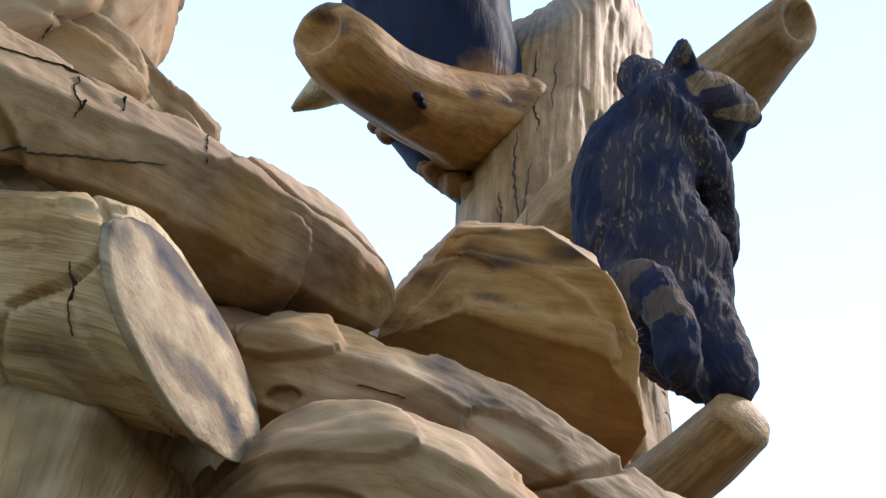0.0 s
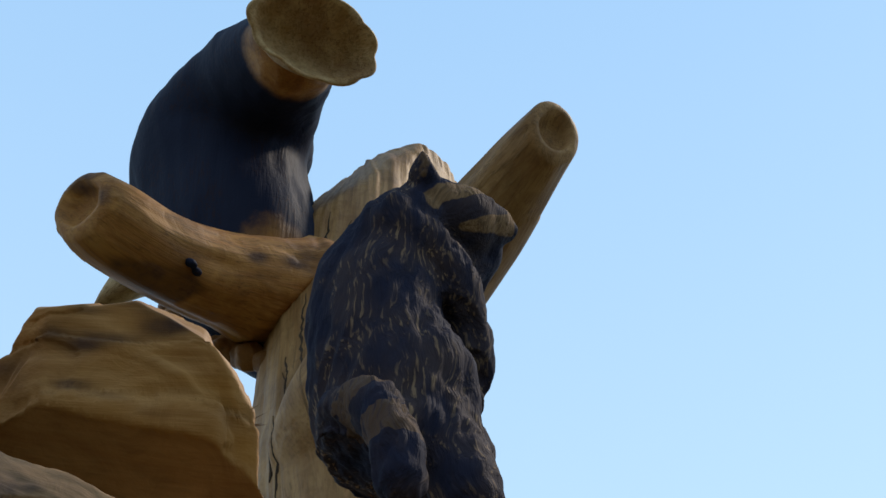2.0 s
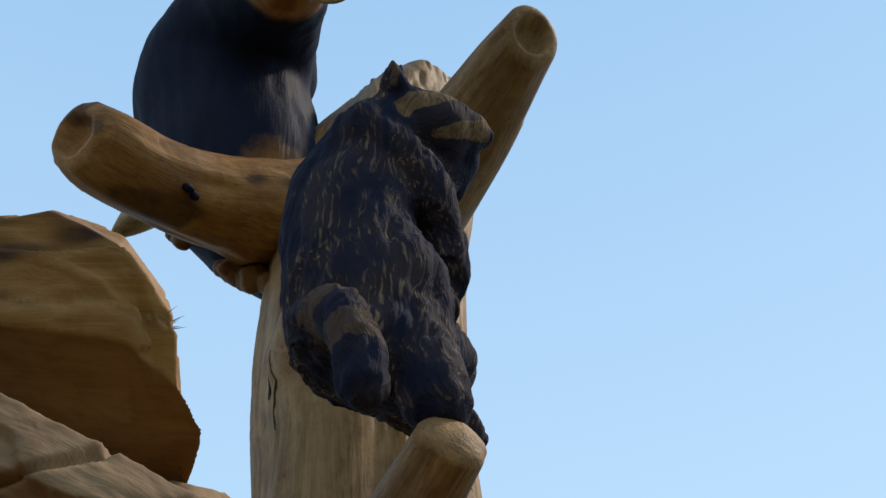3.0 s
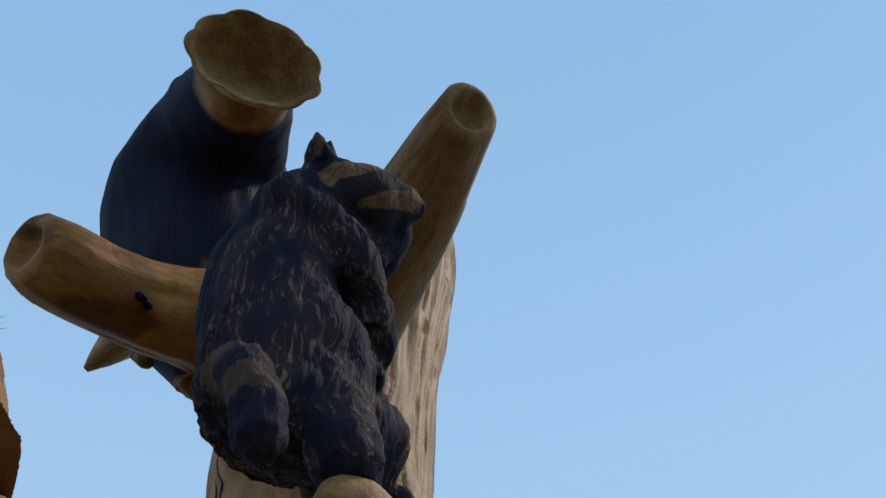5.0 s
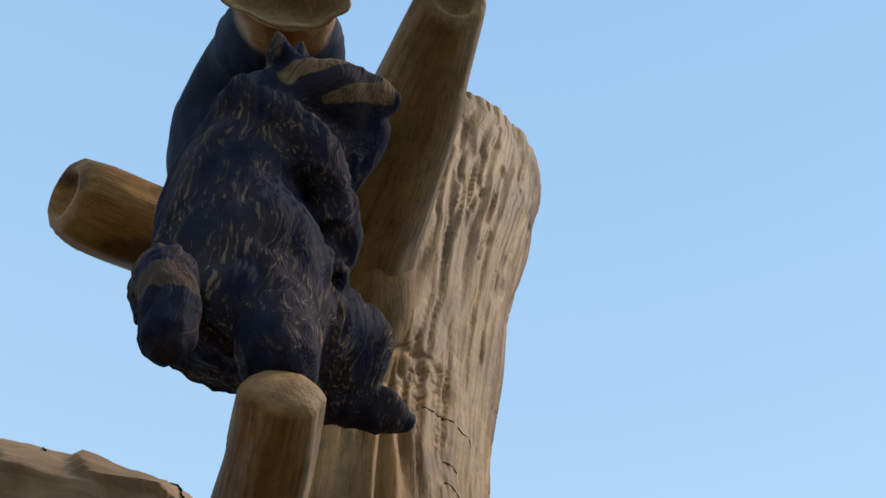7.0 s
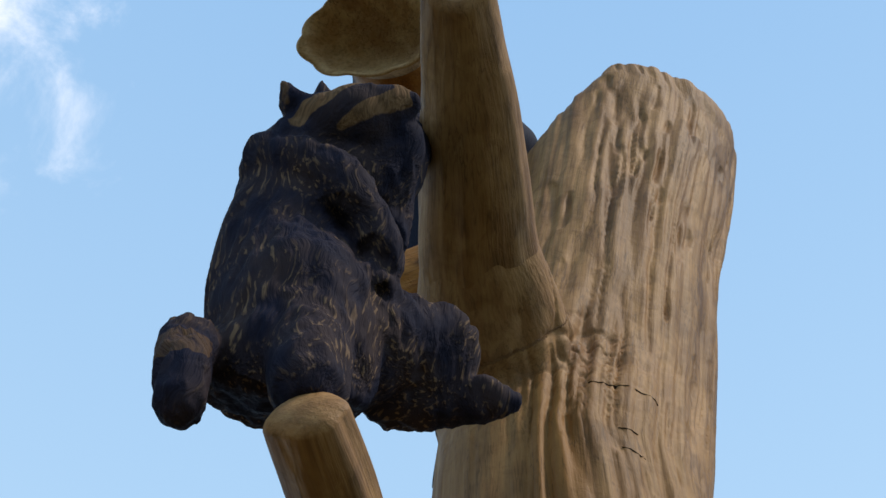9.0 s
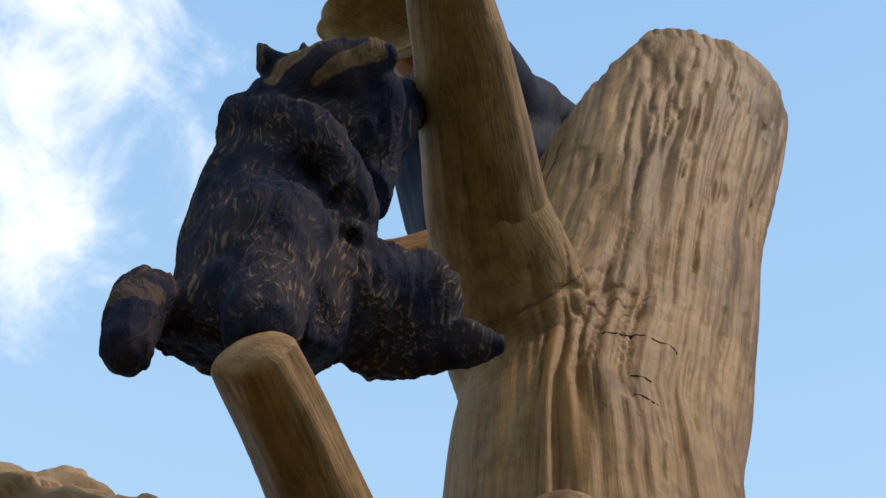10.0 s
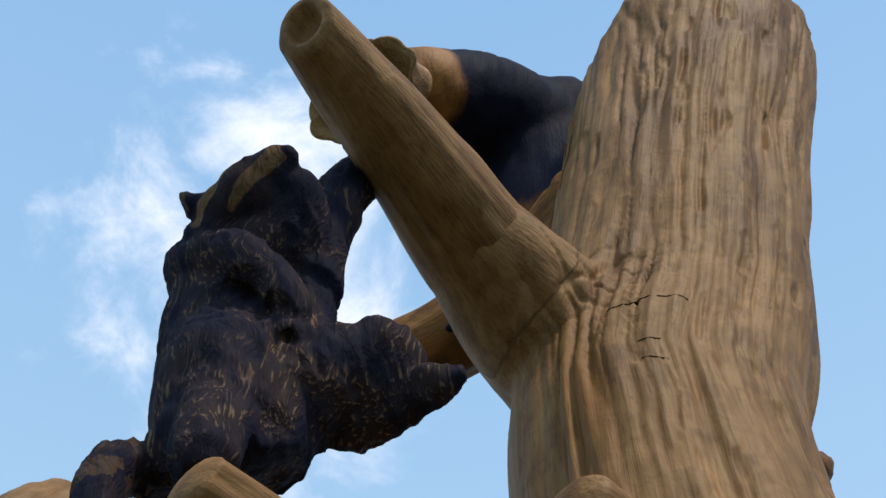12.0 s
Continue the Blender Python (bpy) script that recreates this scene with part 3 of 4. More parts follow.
def raccoon():
    bm = bmesh.new()
    ball, arm = lambda *a: add_ball(bm, *a), lambda *a: add_limb(bm, *a)
    # chest, back and belly
    arm([(0.474, -0.500, 3.225, 0.078), (0.453, -0.508, 3.16, 0.090), (0.449, -0.510, 3.08, 0.092), (0.453, -0.500, 3.0, 0.099), (0.460, -0.492, 2.92, 0.098), (0.465, -0.487, 2.86, 0.088)])
    arm([(0.440, -0.436, 3.20, 0.050), (0.432, -0.438, 3.10, 0.053), (0.438, -0.430, 3.0, 0.062), (0.448, -0.435, 2.93, 0.066)])
    ball((0.478, -0.492, 2.965), (0.086, 0.088, 0.092))
    # rump, cut off flat below
    ball((0.462, -0.503, 2.862), (0.088, 0.092, 0.100))
    arm([(0.452, -0.53, 2.865, 0.062), (0.460, -0.553, 2.825, 0.050), (0.464, -0.565, 2.80, 0.036)])
    # head, jaw, snout, ears
    ball((0.521, -0.485, 3.283), (0.056, 0.056, 0.056))
    ball((0.538, -0.450, 3.285), (0.054, 0.056, 0.056))
    arm([(0.540, -0.445, 3.288, 0.050), (0.554, -0.420, 3.294, 0.040), (0.566, -0.397, 3.299, 0.029), (0.570, -0.388, 3.299, 0.021)])
    arm([(0.542, -0.408, 3.290, 0.036), (0.520, -0.405, 3.280, 0.046), (0.490, -0.425, 3.250, 0.060), (0.475, -0.465, 3.225, 0.072)])
    for base, mid, tip in (((0.535, -0.505, 3.288), (0.553, -0.531, 3.307), (0.566, -0.547, 3.324)), ((0.505, -0.484, 3.330), (0.520, -0.493, 3.366), (0.534, -0.499, 3.402))):
        arm([(*base, 0.027), (*mid, 0.0185), (*tip, 0.004)])
    ball((0.585, -0.438, 3.300), (0.009, 0.009, 0.009))
    ball((0.576, -0.382, 3.299), (0.011, 0.009, 0.010))
    arm([(0.515, -0.505, 3.265, 0.050), (0.490, -0.520, 3.215, 0.060), (0.466, -0.510, 3.14, 0.066)])
    # right arm, folded before the chest, with clawed fingers
    arm([(0.496, -0.545, 3.222, 0.051), (0.522, -0.510, 3.195, 0.041), (0.530, -0.463, 3.152, 0.035), (0.515, -0.421, 3.090, 0.032), (0.506, -0.404, 3.045, 0.028), (0.501, -0.402, 3.020, 0.020)])
    for dx, dy in ((0.016, -0.016), (0.011, -0.004), (0.002, 0.006), (-0.008, 0.012)):
        arm([(0.501 + dx, -0.402 + dy, 3.028, 0.0085), (0.502 + dx * 1.3, -0.401 + dy * 1.3, 3.002, 0.007), (0.500 + dx * 1.4, -0.400 + dy * 1.4, 2.983, 0.0035)])
    # left arm, up to the branch
    arm([(0.440, -0.425, 3.19, 0.055), (0.443, -0.406, 3.272, 0.043), (0.412, -0.380, 3.455, 0.038), (0.372, -0.356, 3.555, 0.038), (0.345, -0.342, 3.60, 0.034)])
    # left thigh, shin and foot
    arm([(0.440, -0.425, 2.965, 0.070), (0.418, -0.365, 3.008, 0.057), (0.402, -0.327, 3.020, 0.050), (0.390, -0.335, 2.978, 0.045), (0.381, -0.352, 2.958, 0.038)])
    arm([(0.380, -0.385, 2.945, 0.034), (0.382, -0.320, 2.955, 0.031), (0.386, -0.262, 2.958, 0.026), (0.388, -0.242, 2.960, 0.019)])
    # right leg down onto the branch stub
    arm([(0.478, -0.487, 2.935, 0.076), (0.508, -0.480, 2.86, 0.055), (0.533, -0.474, 2.79, 0.043), (0.546, -0.470, 2.745, 0.036)])
    # tail, curled over and hanging
    arm(TAIL)
    me = fused("raccoon_statue", bm, 0.004, 7)
    p, nrm = points_of(me)
    # the flat cut under the rump
    cut = 2.800 + 0.75 * np.maximum(0.49 - p[:, 0], 0) + 0.35 * np.maximum(-0.52 - p[:, 1], 0) + 0.45 * np.maximum(p[:, 1] + 0.46, 0) + 0.006 * grain(p, (40, 40, 40), 79, 2)
    low = (p[:, 2] < cut) & (p[:, 0] < 0.515) & (p[:, 1] < -0.40)
    d = spline([k[:3] for k in TAIL], 6)[5:]
    low &= np.linalg.norm(p[:, None, :] - d[None], axis=2).min(1) > 0.042
    p[:, 2] = np.where(low, cut + 0.1 * (p[:, 2] - cut), p[:, 2])
    e = np.empty(len(me.edges) * 2, dtype=np.int32)
    me.edges.foreach_get("vertices", e)
    e = e.reshape(-1, 2)
    count = np.bincount(e.ravel(), minlength=len(p))[:, None]
    back = np.clip(2.5 * np.maximum(near(p, (0.42, -0.545, 3.05), (0.13, 0.11, 0.25)), np.maximum(near(p, (0.535, -0.49, 2.93), (0.09, 0.09, 0.11)), near(p, (0.51, -0.555, 3.06), (0.08, 0.06, 0.14)))), 0, 1)[:, None]
    for _ in range(40):
        total = np.zeros_like(p)
        for k in range(3):
            total[:, k] = np.bincount(e[:, 0], p[e[:, 1], k], len(p)) + np.bincount(e[:, 1], p[e[:, 0], k], len(p))
        p = p + 0.6 * back * (total / count - p)
    # the deep hollow under the folded arm
    deep = np.maximum(near(p, HOLLOW[0], (0.055, 0.050, 0.050)), near(p, HOLLOW[1], (0.045, 0.040, 0.045)))
    p = p + np.outer(0.055 * deep, (-0.52, 0.05, 0.70))
    set_points(me, p)
    p, nrm = points_of(me)
    turned = p @ np.array([[0.79, -0.53, 0.31], [0.55, 0.83, 0.02], [-0.27, 0.15, 0.95]])
    turned = turned + 0.010 * np.stack([grain(p, (14, 14, 14), 72 + k, 1) for k in range(3)], 1)
    coat = grain(turned, (95, 95, 17), 71, 2)
    lock = grain(turned, (30, 30, 9), 75, 2)
    face = near(p, (0.56, -0.43, 3.29), (0.09, 0.10, 0.09))
    soft = 1 - np.clip(face * 3, 0, 0.85)
    p = p + nrm * ((0.0050 * coat + 0.0058 * lock) * soft)[:, None]
    set_points(me, p)
    # pale rings of the tail
    tan = np.zeros(len(p))
    fur = np.clip(1 - face * 2.5, 0.05, 1)
    d = spline([k[:3] for k in TAIL], 12)
    dist = np.linalg.norm(p[:, None, :] - d[None, ::2], axis=2)
    k, close = dist.argmin(1) * 2 / (len(d) - 1), dist.min(1) < 0.048
    wave = k + 0.03 * grain(p, (40, 40, 40), 77, 2)
    band = close & (p[:, 1] < -0.57) & (((wave > 0.33) & (wave < 0.44)) | ((wave > 0.55) & (wave < 0.68)))
    tan[band] = 0.47
    fur[close & (p[:, 1] < -0.56)] = 0.25
    return me, p, tan, fur


me, p, tan, fur = raccoon()
# pale brow and muzzle round the dark eye patch


def stripe(p, pts, width):
    """1 along a line on the skin, falling to 0 at its width."""
    d = spline(pts, 8)
    d = np.array([p[((p - q) ** 2).sum(1).argmin()] for q in d])
    return np.clip(1.6 * (1 - np.linalg.norm(p[:, None, :] - d[None], axis=2).min(1) / width), 0, 1)


brow = stripe(p, [(0.560, -0.515, 3.258), (0.575, -0.492, 3.280), (0.585, -0.460, 3.308), (0.588, -0.430, 3.322), (0.586, -0.405, 3.318)], 0.027)
muzzle = stripe(p, [(0.574, -0.470, 3.242), (0.584, -0.435, 3.264), (0.586, -0.405, 3.282), (0.585, -0.390, 3.298)], 0.022)
mask = stripe(p, [(0.566, -0.496, 3.243), (0.580, -0.465, 3.268), (0.588, -0.437, 3.296), (0.588, -0.426, 3.305)], 0.021)
nose = stripe(p, [(0.582, -0.378, 3.297), (0.578, -0.374, 3.303)], 0.016)
ears = stripe(p, [(0.556, -0.530, 3.300), (0.566, -0.545, 3.318)], 0.013)
tan = np.clip(np.maximum(tan, np.clip(np.maximum(np.maximum(brow, muzzle), 0.5 * ears) - 1.3 * mask - 1.5 * nose, 0, 0.85)), 0, 1)
fur = np.clip(fur - mask, 0.03, 1)
put_attr(me, "gr", p)
put_attr(me, "tan", tan)
put_attr(me, "fur", fur)
tagged(link_mesh("raccoon_statue", me, FUR), "blackened carved wooden raccoon climbing on a branch stub", "raccoon statue")


# ---- the carving in front ----
front = thing("log_carving", "heavy pale carved logs with sawn cracks", "wood sculpture", (0.6, -1.3, 0))


def lump_relief(seed, amp=1.0, sides=6, sawn=0.8):
    """Flat sawn sides with crisp edges, ledges, creases and saw marks."""
    def f(p, g):
        r, a = np.hypot(g[:, 0], g[:, 1]), np.arctan2(g[:, 1], g[:, 0])
        run = np.stack([g[:, 2], g[:, 2] * 0, g[:, 2] * 0], 1)
        w = 2 * np.pi / sides
        b = (a + seed + 0.25 * grain(run, (6, 1, 1), seed, 1)) % w - w / 2
        poly = np.cos(w / 2) / np.cos(b) * 1.07 - 1
        ledge = np.round(grain(p, (8, 8, 14), seed + 2, 1) * 2.2) / 2.2
        crease = np.clip(1 - np.abs(grain(p, (6, 6, 9), seed + 4, 2)) / 0.045, 0, 1)
        saw = grain(np.stack([a * r, a * 0, g[:, 2]], 1), (25, 1, 150), seed + 8, 1)
        return amp * (sawn * r * poly + 0.013 * ledge - 0.010 * crease + 0.005 * grain(p, (30, 30, 45), seed + 5, 3) + 0.0003 * saw)
    return f


def carved(name, rows, material, label, seed, **kw):
    kw["steps"], warm = 26, kw.pop("warm", -0.05)
    me = tube_mesh(name, rows, n=150, relief=lump_relief(seed, kw.pop("amp", 1.0), 6, kw.pop("sawn", 0.8)), **kw)
    p, _ = points_of(me)
    put_attr(me, "warm", np.clip(1.5 * grain(p, (7, 7, 9), seed + 20, 2) + warm, 0, 0.7))
    me.attributes["char"].data.foreach_set("value", np.clip(1.3 * grain(p, (11, 11, 11), seed + 30, 3) - 0.20, 0, 0.36))
    return link_mesh(name, me, material, front, label)


carved("support_post", [(0.41, -1.31, -0.05, 0.17), (0.41, -1.31, 1.0, 0.155), (0.43, -1.305, 2.0, 0.14), (0.452, -1.30, 2.22, 0.125)], CUT, "upright pale log post", 81, steps=12)
DOWN = (-0.26, 0.28, -0.40)
LOG = [(0.30, -1.60, 2.24, 0.073), (0.429, -1.479, 2.245, 0.0716), (0.484, -1.424, 2.236, 0.0697), (0.544, -1.376, 2.226, 0.0718), (0.593, -1.344, 2.209, 0.074), (0.616, -1.325, 2.196, 0.0758)]
log = carved("log", LOG, CUT, "honey-coloured log with a slanting sawn end", 83, steps=14, amp=0.8, sawn=0.15, warm=0.22, slant=DOWN, rim=0.01)
ACROSS, RISE = np.array([0.728, 0.686, 0.0]), np.array([0.476, -0.505, 0.721])


def lean_over(me, share):
    """Shear the end of the log sideways, so that its sawn face leans."""
    p, _ = points_of(me)
    line = spline([k[:3] for k in LOG], 14)
    k = ((p[:, None, :] - line[None]) ** 2).sum(2).argmin(1)
    d = p - line[k]
    f = np.clip((k / (len(line) - 1) - 0.45) / 0.45, 0, 1) * share
    p = p + np.outer(f * (-0.15 * (d @ ACROSS) - 0.38 * (d @ RISE)), ACROSS)
    set_points(me, p)
    return p


lean_over(log.data, 1.0)
# the soiled sawn face of the log
axis = Vector(LOG[-1][:3]) - Vector(LOG[-2][:3])
axis.normalize()
face_rows = [tuple(Vector(LOG[-1][:3]) + axis * k) + (0.0735,) for k in (-0.006, -0.001, 0.003)]
me = tube_mesh("cut_face", face_rows, steps=2, n=48, rim=0.03, relief=lump_relief(84, 0.7, 6, 0.0))
p, _ = points_of(me)
p = p + np.outer((p - np.array(LOG[-1][:3])) @ np.array(DOWN), np.array(axis))
set_points(me, p)
p = lean_over(me, 1.0)
blot = np.maximum(near(p, (0.614, -1.342, 2.255), (0.035, 0.035, 0.035)), np.maximum(0.9 * near(p, (0.603, -1.289, 2.249), (0.022, 0.022, 0.03)), 0.7 * near(p, (0.618, -1.263, 2.15), (0.035, 0.035, 0.04))))
me.attributes["char"].data.foreach_set("value", np.clip(1.5 * blot + 1.2 * grain(p, (20, 20, 30), 99, 3) - 0.02, 0, 0.6))
link_mesh("cut_face", me, DULL, log, "grey soiled end grain")
# filler logs, added so that no sky shows between the carved pieces
carved("core", [(0.36, -1.25, 2.33, 0.07), (0.454, -1.184, 2.335, 0.065), (0.50, -1.151, 2.345, 0.058), (0.55, -1.105, 2.365, 0.04)], GREY, "inner filler log, added to close a gap", 82, steps=10)
carved("core", [(0.44, -1.27, 2.35, 0.045), (0.495, -1.222, 2.37, 0.043), (0.53, -1.18, 2.36, 0.035)], GREY, "inner filler log, added to close a gap", 92, steps=10)
carved("core", [(0.40, -1.62, 2.29, 0.04), (0.49, -1.50, 2.30, 0.042), (0.52, -1.40, 2.31, 0.035)], GREY, "inner filler log, added to close a gap", 94, steps=10)
carved("core", [(0.36, -1.22, 2.27, 0.06), (0.44, -1.17, 2.25, 0.055), (0.50, -1.13, 2.24, 0.045)], GREY, "inner filler log, added to close a gap", 88, steps=10)
upper_block = carved("upper_block", [(0.30, -1.55, 2.50, 0.13), (0.40, -1.44, 2.56, 0.125), (0.425, -1.39, 2.66, 0.10), (0.36, -1.34, 2.85, 0.085), (0.18, -1.26, 3.15, 0.09), (-0.045, -1.14, 3.56, 0.10)], GREY, "tall cracked grey-brown block", 85, steps=14, amp=0.7)
carved("shoulder", [(0.38, -1.48, 2.50, 0.09), (0.45, -1.38, 2.52, 0.075), (0.48, -1.315, 2.525, 0.045), (0.504, -1.276, 2.495, 0.03)], GREY, "sloping shoulder of carved wood", 86, steps=14)
ridge = carved("ridge", [(0.50, -1.62, 2.34, 0.066), (0.525, -1.52, 2.349, 0.064), (0.543, -1.445, 2.364, 0.055), (0.559, -1.371, 2.37, 0.051), (0.571, -1.288, 2.377, 0.050), (0.578, -1.207, 2.389, 0.045), (0.583, -1.144, 2.392, 0.034), (0.584, -1.115, 2.389, 0.02)],
       GREY, "sloping ridge of carved wood", 87, steps=14)
limb_a = carved("limb", [(0.50, -1.25, 2.29, 0.05), (0.535, -1.204, 2.285, 0.046), (0.578, -1.175, 2.27, 0.051), (0.626, -1.12, 2.252, 0.054), (0.664, -1.062, 2.23, 0.0564), (0.699, -1.001, 2.210, 0.053), (0.735, -0.935, 2.180, 0.045), (0.76, -0.89, 2.14, 0.036)],
       GREY, "sloping rounded limb", 89, steps=14)
carved("limb", [(0.52, -1.22, 2.11, 0.04), (0.567, -1.202, 2.116, 0.046), (0.632, -1.197, 2.13, 0.054), (0.672, -1.16, 2.135, 0.058), (0.701, -1.101, 2.118, 0.055), (0.73, -1.03, 2.09, 0.05)], GREY, "lower rounded lobe", 90, steps=14)
MID = np.array([0.637, -1.005, 2.414])
SIDE, FACE, UP = np.array([0.74, 0.67, 0.0]), np.array([0.76, -0.65, 0.0]), np.array([0.0, 0.0, 1.0])
bm = bmesh.new()
add_ball(bm, MID, (0.165, 0.165, 0.165))
me = fused("cap", bm, 0.0045, 1)
p, nrm = points_of(me)
# sawn facets: their direction along side, face and up, and how far out they lie
FACETS = ((0.98, 0.26, 0.04, 0.120), (0.96, -0.15, 0.22, 0.100), (0.87, 0.33, 0.41, 0.098), (0.64, 0.66, 0.50, 0.104), (0.42, 0.72, 0.62, 0.095), (-0.14, 0.72, 0.65, 0.092), (-0.73, 0.43, 0.41, 0.094),
          (-0.05, 0.88, -0.42, 0.052), (0.55, 0.72, -0.40, 0.090), (-0.50, 0.78, -0.35, 0.066), (-0.98, 0.2, 0.0, 0.112), (0.0, -0.3, 0.95, 0.085), (0.1, -1.0, 0.1, 0.115), (-0.5, -0.7, 0.3, 0.12))
rough_cut = 0.0045 * grain(p, (14, 14, 14), 91, 2)
for _ in range(3):
    for a, b, c, far in FACETS:
        way = a * SIDE + b * FACE + c * UP
        way /= np.linalg.norm(way)
        p = p - np.outer(np.maximum((p - MID) @ way - far - rough_cut, 0), way)
# the flat underside
under = -0.15 * SIDE + 0.22 * FACE - 0.96 * UP
under /= np.linalg.norm(under)
over = np.maximum((p - MID) @ under - 0.040, 0)
p = p - under * (over * 0.99)[:, None]
set_points(me, p)
p, nrm = points_of(me)
turned = p @ np.array([[0.7, -0.6, 0.3], [0.7, 0.6, -0.2], [-0.1, 0.4, 0.9]])
step = np.round(grain(turned, (9, 9, 22), 90, 1) * 2.2) / 2.2
p = p + nrm * ((0.0035 * step + 0.0022 * grain(turned, (25, 25, 70), 93, 2)) * np.where(over > 0.002, 0.25, 1.0))[:, None]
rel = p - MID
rise = 0.030 - rel @ under + 0.010 * grain(p, (11, 11, 11), 95, 2) - 0.12 * (rel @ SIDE)
p = p + nrm * (0.0045 * ((rise / 0.036) % 1 - 0.5) * np.where(over > 0.002, 0.0, 1.0))[:, None]
set_points(me, p)
put_attr(me, "gr", np.stack([p @ FACE, p @ UP, p @ SIDE], 1))
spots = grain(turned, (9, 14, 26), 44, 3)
# warm tint and darker blotches go by facing: full on the flank, faint underneath
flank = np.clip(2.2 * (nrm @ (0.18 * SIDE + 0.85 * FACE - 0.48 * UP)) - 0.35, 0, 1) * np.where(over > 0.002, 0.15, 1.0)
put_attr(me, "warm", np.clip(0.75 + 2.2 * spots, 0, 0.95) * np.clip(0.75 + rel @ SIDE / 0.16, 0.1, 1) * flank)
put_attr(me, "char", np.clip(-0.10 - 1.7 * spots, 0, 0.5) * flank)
cap = link_mesh("cap", me, WEATHERED, front, "rounded honey-brown knob with a flat underside")
limb_c = carved("limb", [(0.63, -0.99, 2.22, 0.05), (0.625, -0.85, 2.29, 0.055), (0.64, -0.71, 2.322, 0.058), (0.69, -0.58, 2.297, 0.055), (0.73, -0.48, 2.242, 0.05)], GREY, "low arching limb with saw cracks", 95, steps=14)

# ---- drying cracks and small knobs ----
DARK = wood_material("dark_crack", (0.055, 0.034, 0.02), (0.04, 0.024, 0.013), (0.022, 0.013, 0.008), 0.5, 0.9)


def crack(host, ends, width, bend=0.0016, name="crack"):
    """A dark drying crack laid into the skin of host between places near it."""
    me = host.data
    p, nrm = points_of(me)
    path = spline([tuple(e) for e in ends], 10)
    rng = np.random.RandomState(len(bpy.data.meshes))
    path = path + rng.uniform(-bend, bend, path.shape) * 0.5
    V, F = [], []
    side = None
    for i, q in enumerate(path):
        k = np.argsort(((p - q) ** 2).sum(1))[:4]
        w = 1 / (1e-4 + np.linalg.norm(p[k] - q, axis=1))
        c, n = (p[k] * w[:, None]).sum(0) / w.sum(), nrm[k].mean(0)
        n /= np.linalg.norm(n)
        c = q - n * ((q - c) @ n)
        t = path[min(i + 1, len(path) - 1)] - path[max(i - 1, 0)]
        side = np.cross(n, t)
        side /= np.linalg.norm(side)
        half = 0.42 * width * (0.15 + math.sin(math.pi * i / (len(path) - 1)) ** 0.7) * rng.uniform(0.6, 1.3)
        V += [c + side * half - n * 0.002, c + n * 0.0016, c - side * half - n * 0.002, c - n * 0.008]
        if i:
            a, b = 4 * (i - 1), 4 * i
            F += [(a + j, a + (j + 1) % 4, b + (j + 1) % 4, b + j) for j in range(4)]
    m = bpy.data.meshes.new(name)
    m.from_pydata([tuple(v) for v in V], [], F + [(0, 1, 2, 3), tuple(len(V) - 1 - j for j in range(4))])
    put_attr(m, "gr", np.array(V))
    put_attr(m, "char", np.zeros(len(V)))
    return link_mesh(name, m, DARK, host)


crack(upper_block, [(0.501, -1.451, 2.535), (0.49, -1.442, 2.523), (0.479, -1.433, 2.511)], 0.0016)
crack(ridge, [(0.613, -1.453, 2.384), (0.614, -1.45, 2.357), (0.601, -1.439, 2.341)], 0.0016)
crack(ridge, [(0.616, -1.444, 2.356), (0.605, -1.441, 2.346), (0.594, -1.44, 2.336)], 0.0022)
crack(ridge, [(0.62, -1.417, 2.401), (0.617, -1.415, 2.384), (0.614, -1.412, 2.367)], 0.0014)
crack(ridge, [(0.605, -1.335, 2.403), (0.61, -1.338, 2.381), (0.609, -1.337, 2.366)], 0.0014)
crack(log, [(0.607, -1.425, 2.202), (0.605, -1.415, 2.178), (0.597, -1.398, 2.158)], 0.0011)
crack(limb_a, [(0.625, -1.165, 2.307), (0.632, -1.156, 2.306), (0.638, -1.147, 2.304)], 0.0018)
crack(ridge, [(0.601, -1.517, 2.35), (0.602, -1.48, 2.369), (0.592, -1.438, 2.383), (0.595, -1.40, 2.386)], 0.0028)
crack(ridge, [(0.561, -1.469, 2.295), (0.574, -1.436, 2.313), (0.588, -1.399, 2.331), (0.60, -1.363, 2.35)], 0.0045)
crack(upper_block, [(0.512, -1.45, 2.53), (0.512, -1.445, 2.502), (0.505, -1.44, 2.48)], 0.0016)
crack(upper_block, [(0.523, -1.408, 2.52), (0.518, -1.403, 2.485)], 0.0014)
crack(limb_a, [(0.640, -1.18, 2.24), (0.655, -1.165, 2.236), (0.665, -1.15, 2.233)], 0.0018)
crack(trunk, [(0.17, -0.09, 3.291), (0.155, -0.04, 3.305), (0.124, 0.015, 3.306)], 0.0025)
crack(trunk, [(0.168, -0.06, 3.19), (0.164, -0.03, 3.193)], 0.003)
crack(limb_c, [(0.64, -0.705, 2.40), (0.66, -0.70, 2.385), (0.675, -0.695, 2.365)], 0.0018)
crack(limb_c, [(0.69, -0.61, 2.385), (0.71, -0.605, 2.37), (0.72, -0.60, 2.35)], 0.0018)
crack(trunk, [(0.166, -0.055, 3.145), (0.163, -0.03, 3.14)], 0.003)
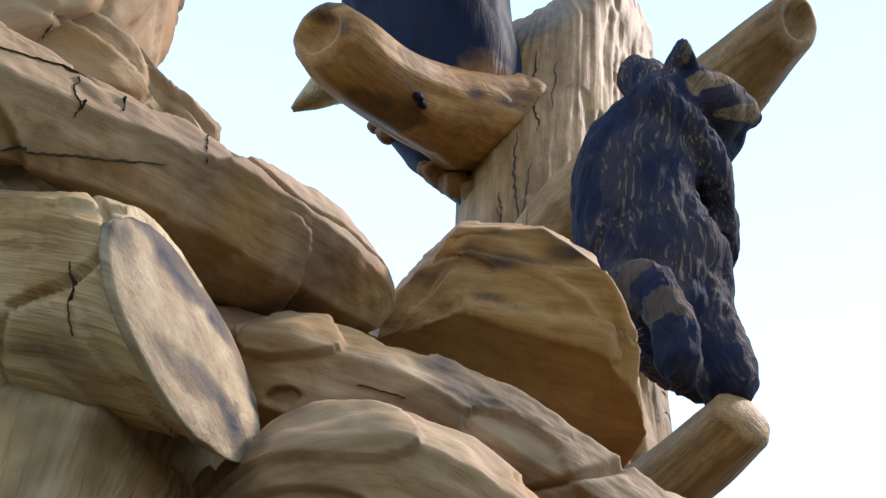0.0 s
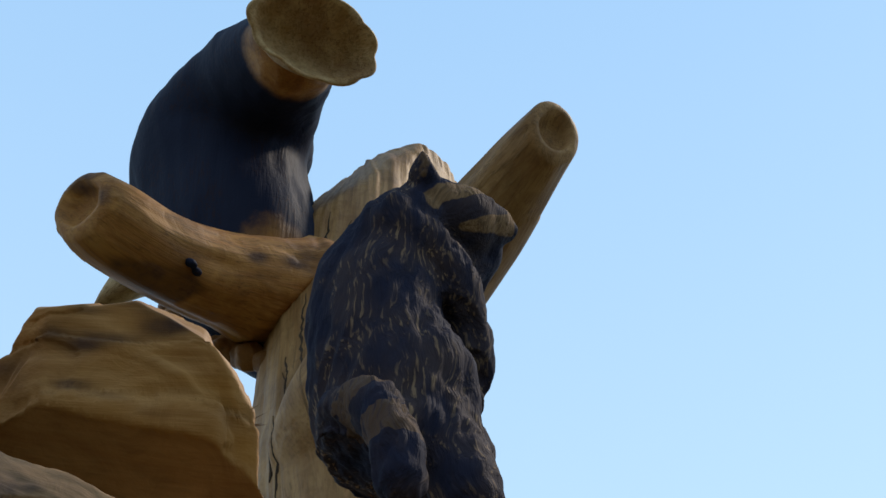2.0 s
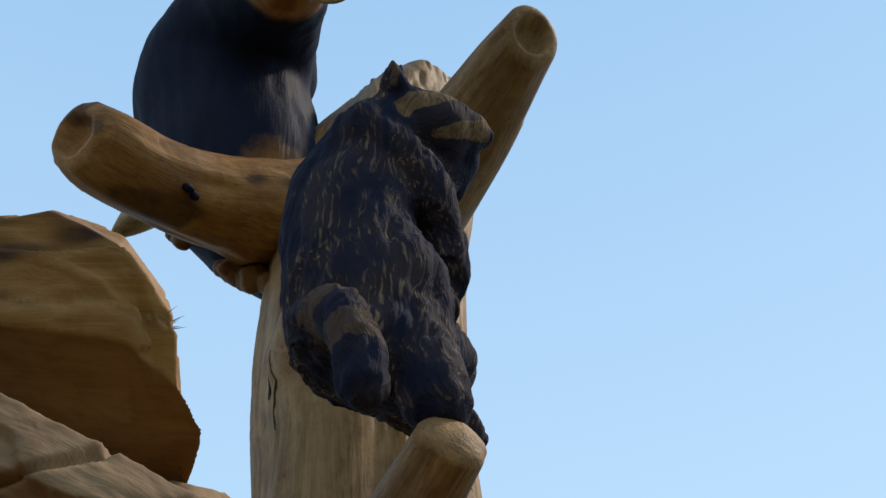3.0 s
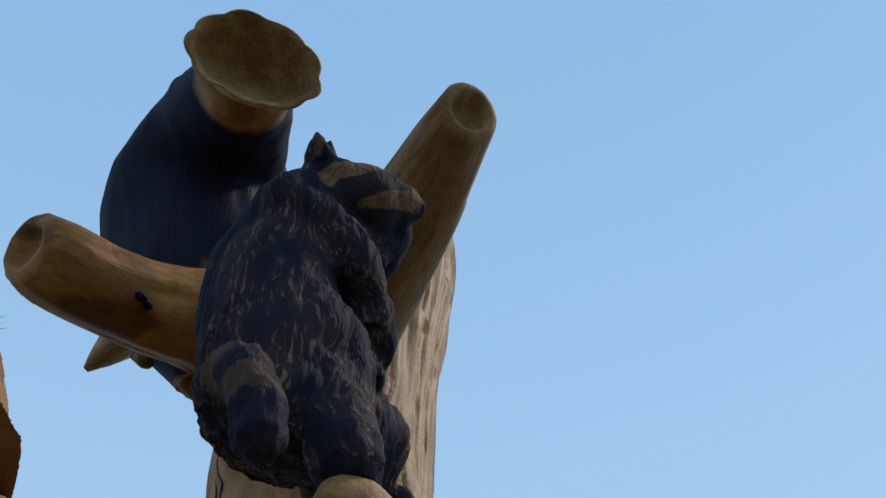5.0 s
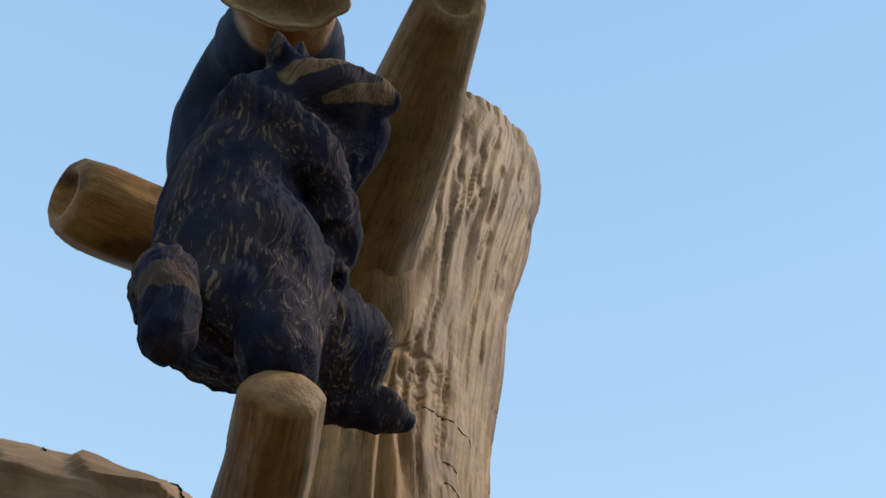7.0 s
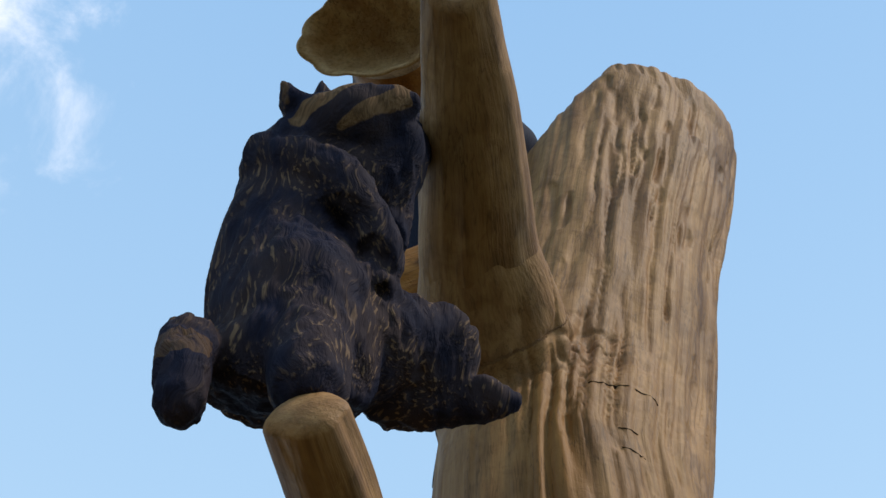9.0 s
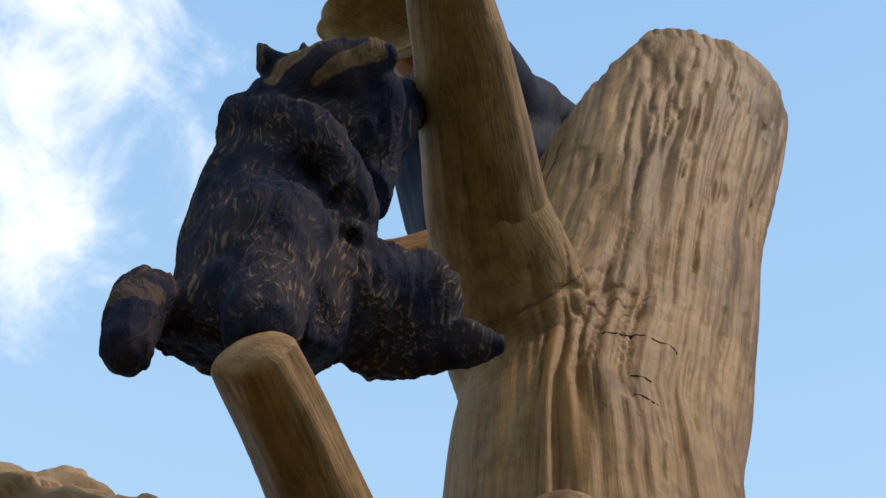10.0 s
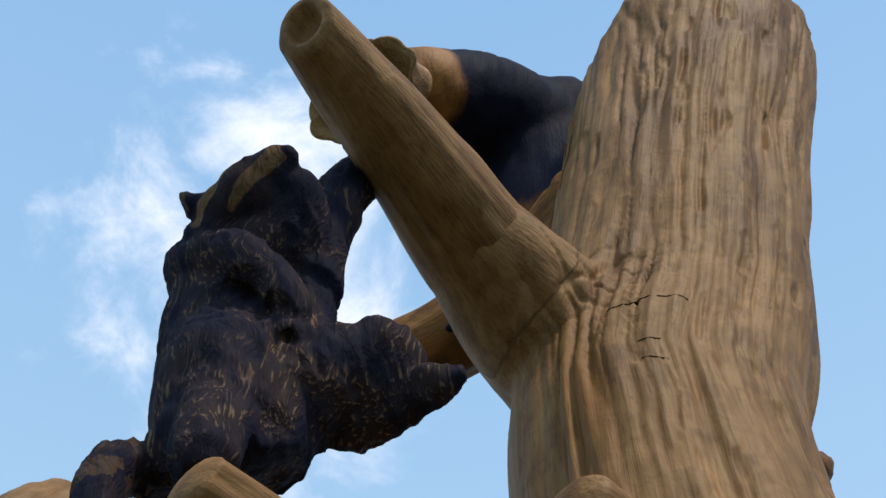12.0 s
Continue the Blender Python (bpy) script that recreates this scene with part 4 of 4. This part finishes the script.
# dark splits where the honey-coloured branch leaves the trunk
for ends, width in (([(-0.039, -0.134, 4.159), (-0.022, -0.162, 3.977), (0.004, -0.173, 3.832)], 0.016), ([(-0.035, -0.194, 3.856), (-0.027, -0.217, 3.72), (0.006, -0.231, 3.553)], 0.014),
                    ([(-0.058, -0.236, 3.678), (-0.031, -0.247, 3.564)], 0.010), ([(-0.004, -0.112, 4.117), (0.011, -0.147, 3.916)], 0.009), ([(0.003, -0.196, 3.734), (0.012, -0.223, 3.571)], 0.007),
                    ([(-0.052, -0.242, 3.632), (-0.012, -0.261, 3.449), (0.023, -0.299, 3.204)], 0.010), ([(-0.055, -0.263, 3.508), (-0.019, -0.29, 3.311)], 0.007)):
    crack(trunk, ends, width, 0.006)


def knob(host, places, material, label, char):
    bm = bmesh.new()
    for x, y, z, r in places:
        add_ball(bm, (x, y, z), (r * 1.25, r * 0.9, r * 0.8), (20, 35, 40))
    me = fused("knob", bm, 0.005, 3)
    p, nrm = points_of(me)
    set_points(me, p + nrm * (0.35 * places[0][3] * grain(p, (38, 38, 38), 97, 2))[:, None])
    put_attr(me, "gr", p)
    put_attr(me, "char", np.full(len(p), char))
    return link_mesh("knob", me, material, host, label)


for spot in ((-0.235, -0.20, 3.855, 0.035), (-0.20, -0.18, 3.82, 0.034), (-0.165, -0.16, 3.79, 0.03), (-0.33, -0.265, 3.975, 0.02), (-0.37, -0.255, 4.04, 0.018), (-0.06, 0.095, 3.10, 0.03)):
    knob(tree, [spot], HONEY, "dark gnarled knob", 0.35)
knob(tree, [(-0.092, -0.415, 3.793, 0.011), (-0.100, -0.395, 3.792, 0.009)], HONEY, "dark knot on the branch", 1.0)


def splinters(host, centre, count, reach, seed):
    """A tuft of torn wood fibres that stand out of the skin of host."""
    p, nrm = points_of(host.data)
    rng = np.random.RandomState(seed)
    V, F = [], []
    for _ in range(count):
        k = ((p - (np.array(centre) + rng.uniform(-reach, reach, 3) * (1, 1, 0.5))) ** 2).sum(1).argmin()
        n = nrm[k] + rng.uniform(-0.5, 0.5, 3) + (0, 0, 0.5)
        n /= np.linalg.norm(n)
        a = np.cross(n, (0.3, 0.5, 0.8))
        a /= np.linalg.norm(a)
        b, w, long = np.cross(n, a), rng.uniform(0.0005, 0.0012), rng.uniform(0.004, 0.012)
        base = len(V)
        V += [p[k] - n * 0.003 + w * (math.cos(j * 2.094) * a + math.sin(j * 2.094) * b) for j in range(3)] + [p[k] + n * long]
        F += [(base, base + 1, base + 3), (base + 1, base + 2, base + 3), (base + 2, base, base + 3), (base + 2, base + 1, base)]
    m = bpy.data.meshes.new("splinters")
    m.from_pydata([tuple(v) for v in V], [], F)
    put_attr(m, "gr", np.array(V))
    put_attr(m, "char", np.full(len(V), 0.15))
    tagged(link_mesh("splinters", m, GREY, host, "tuft of torn wood fibres"), kind="stuff")


splinters(ridge, (0.505, -1.242, 2.50), 26, 0.030, 5)
splinters(ridge, (0.555, -1.170, 2.47), 18, 0.030, 6)
splinters(cap, (0.737, -0.935, 2.40), 8, 0.018, 7)
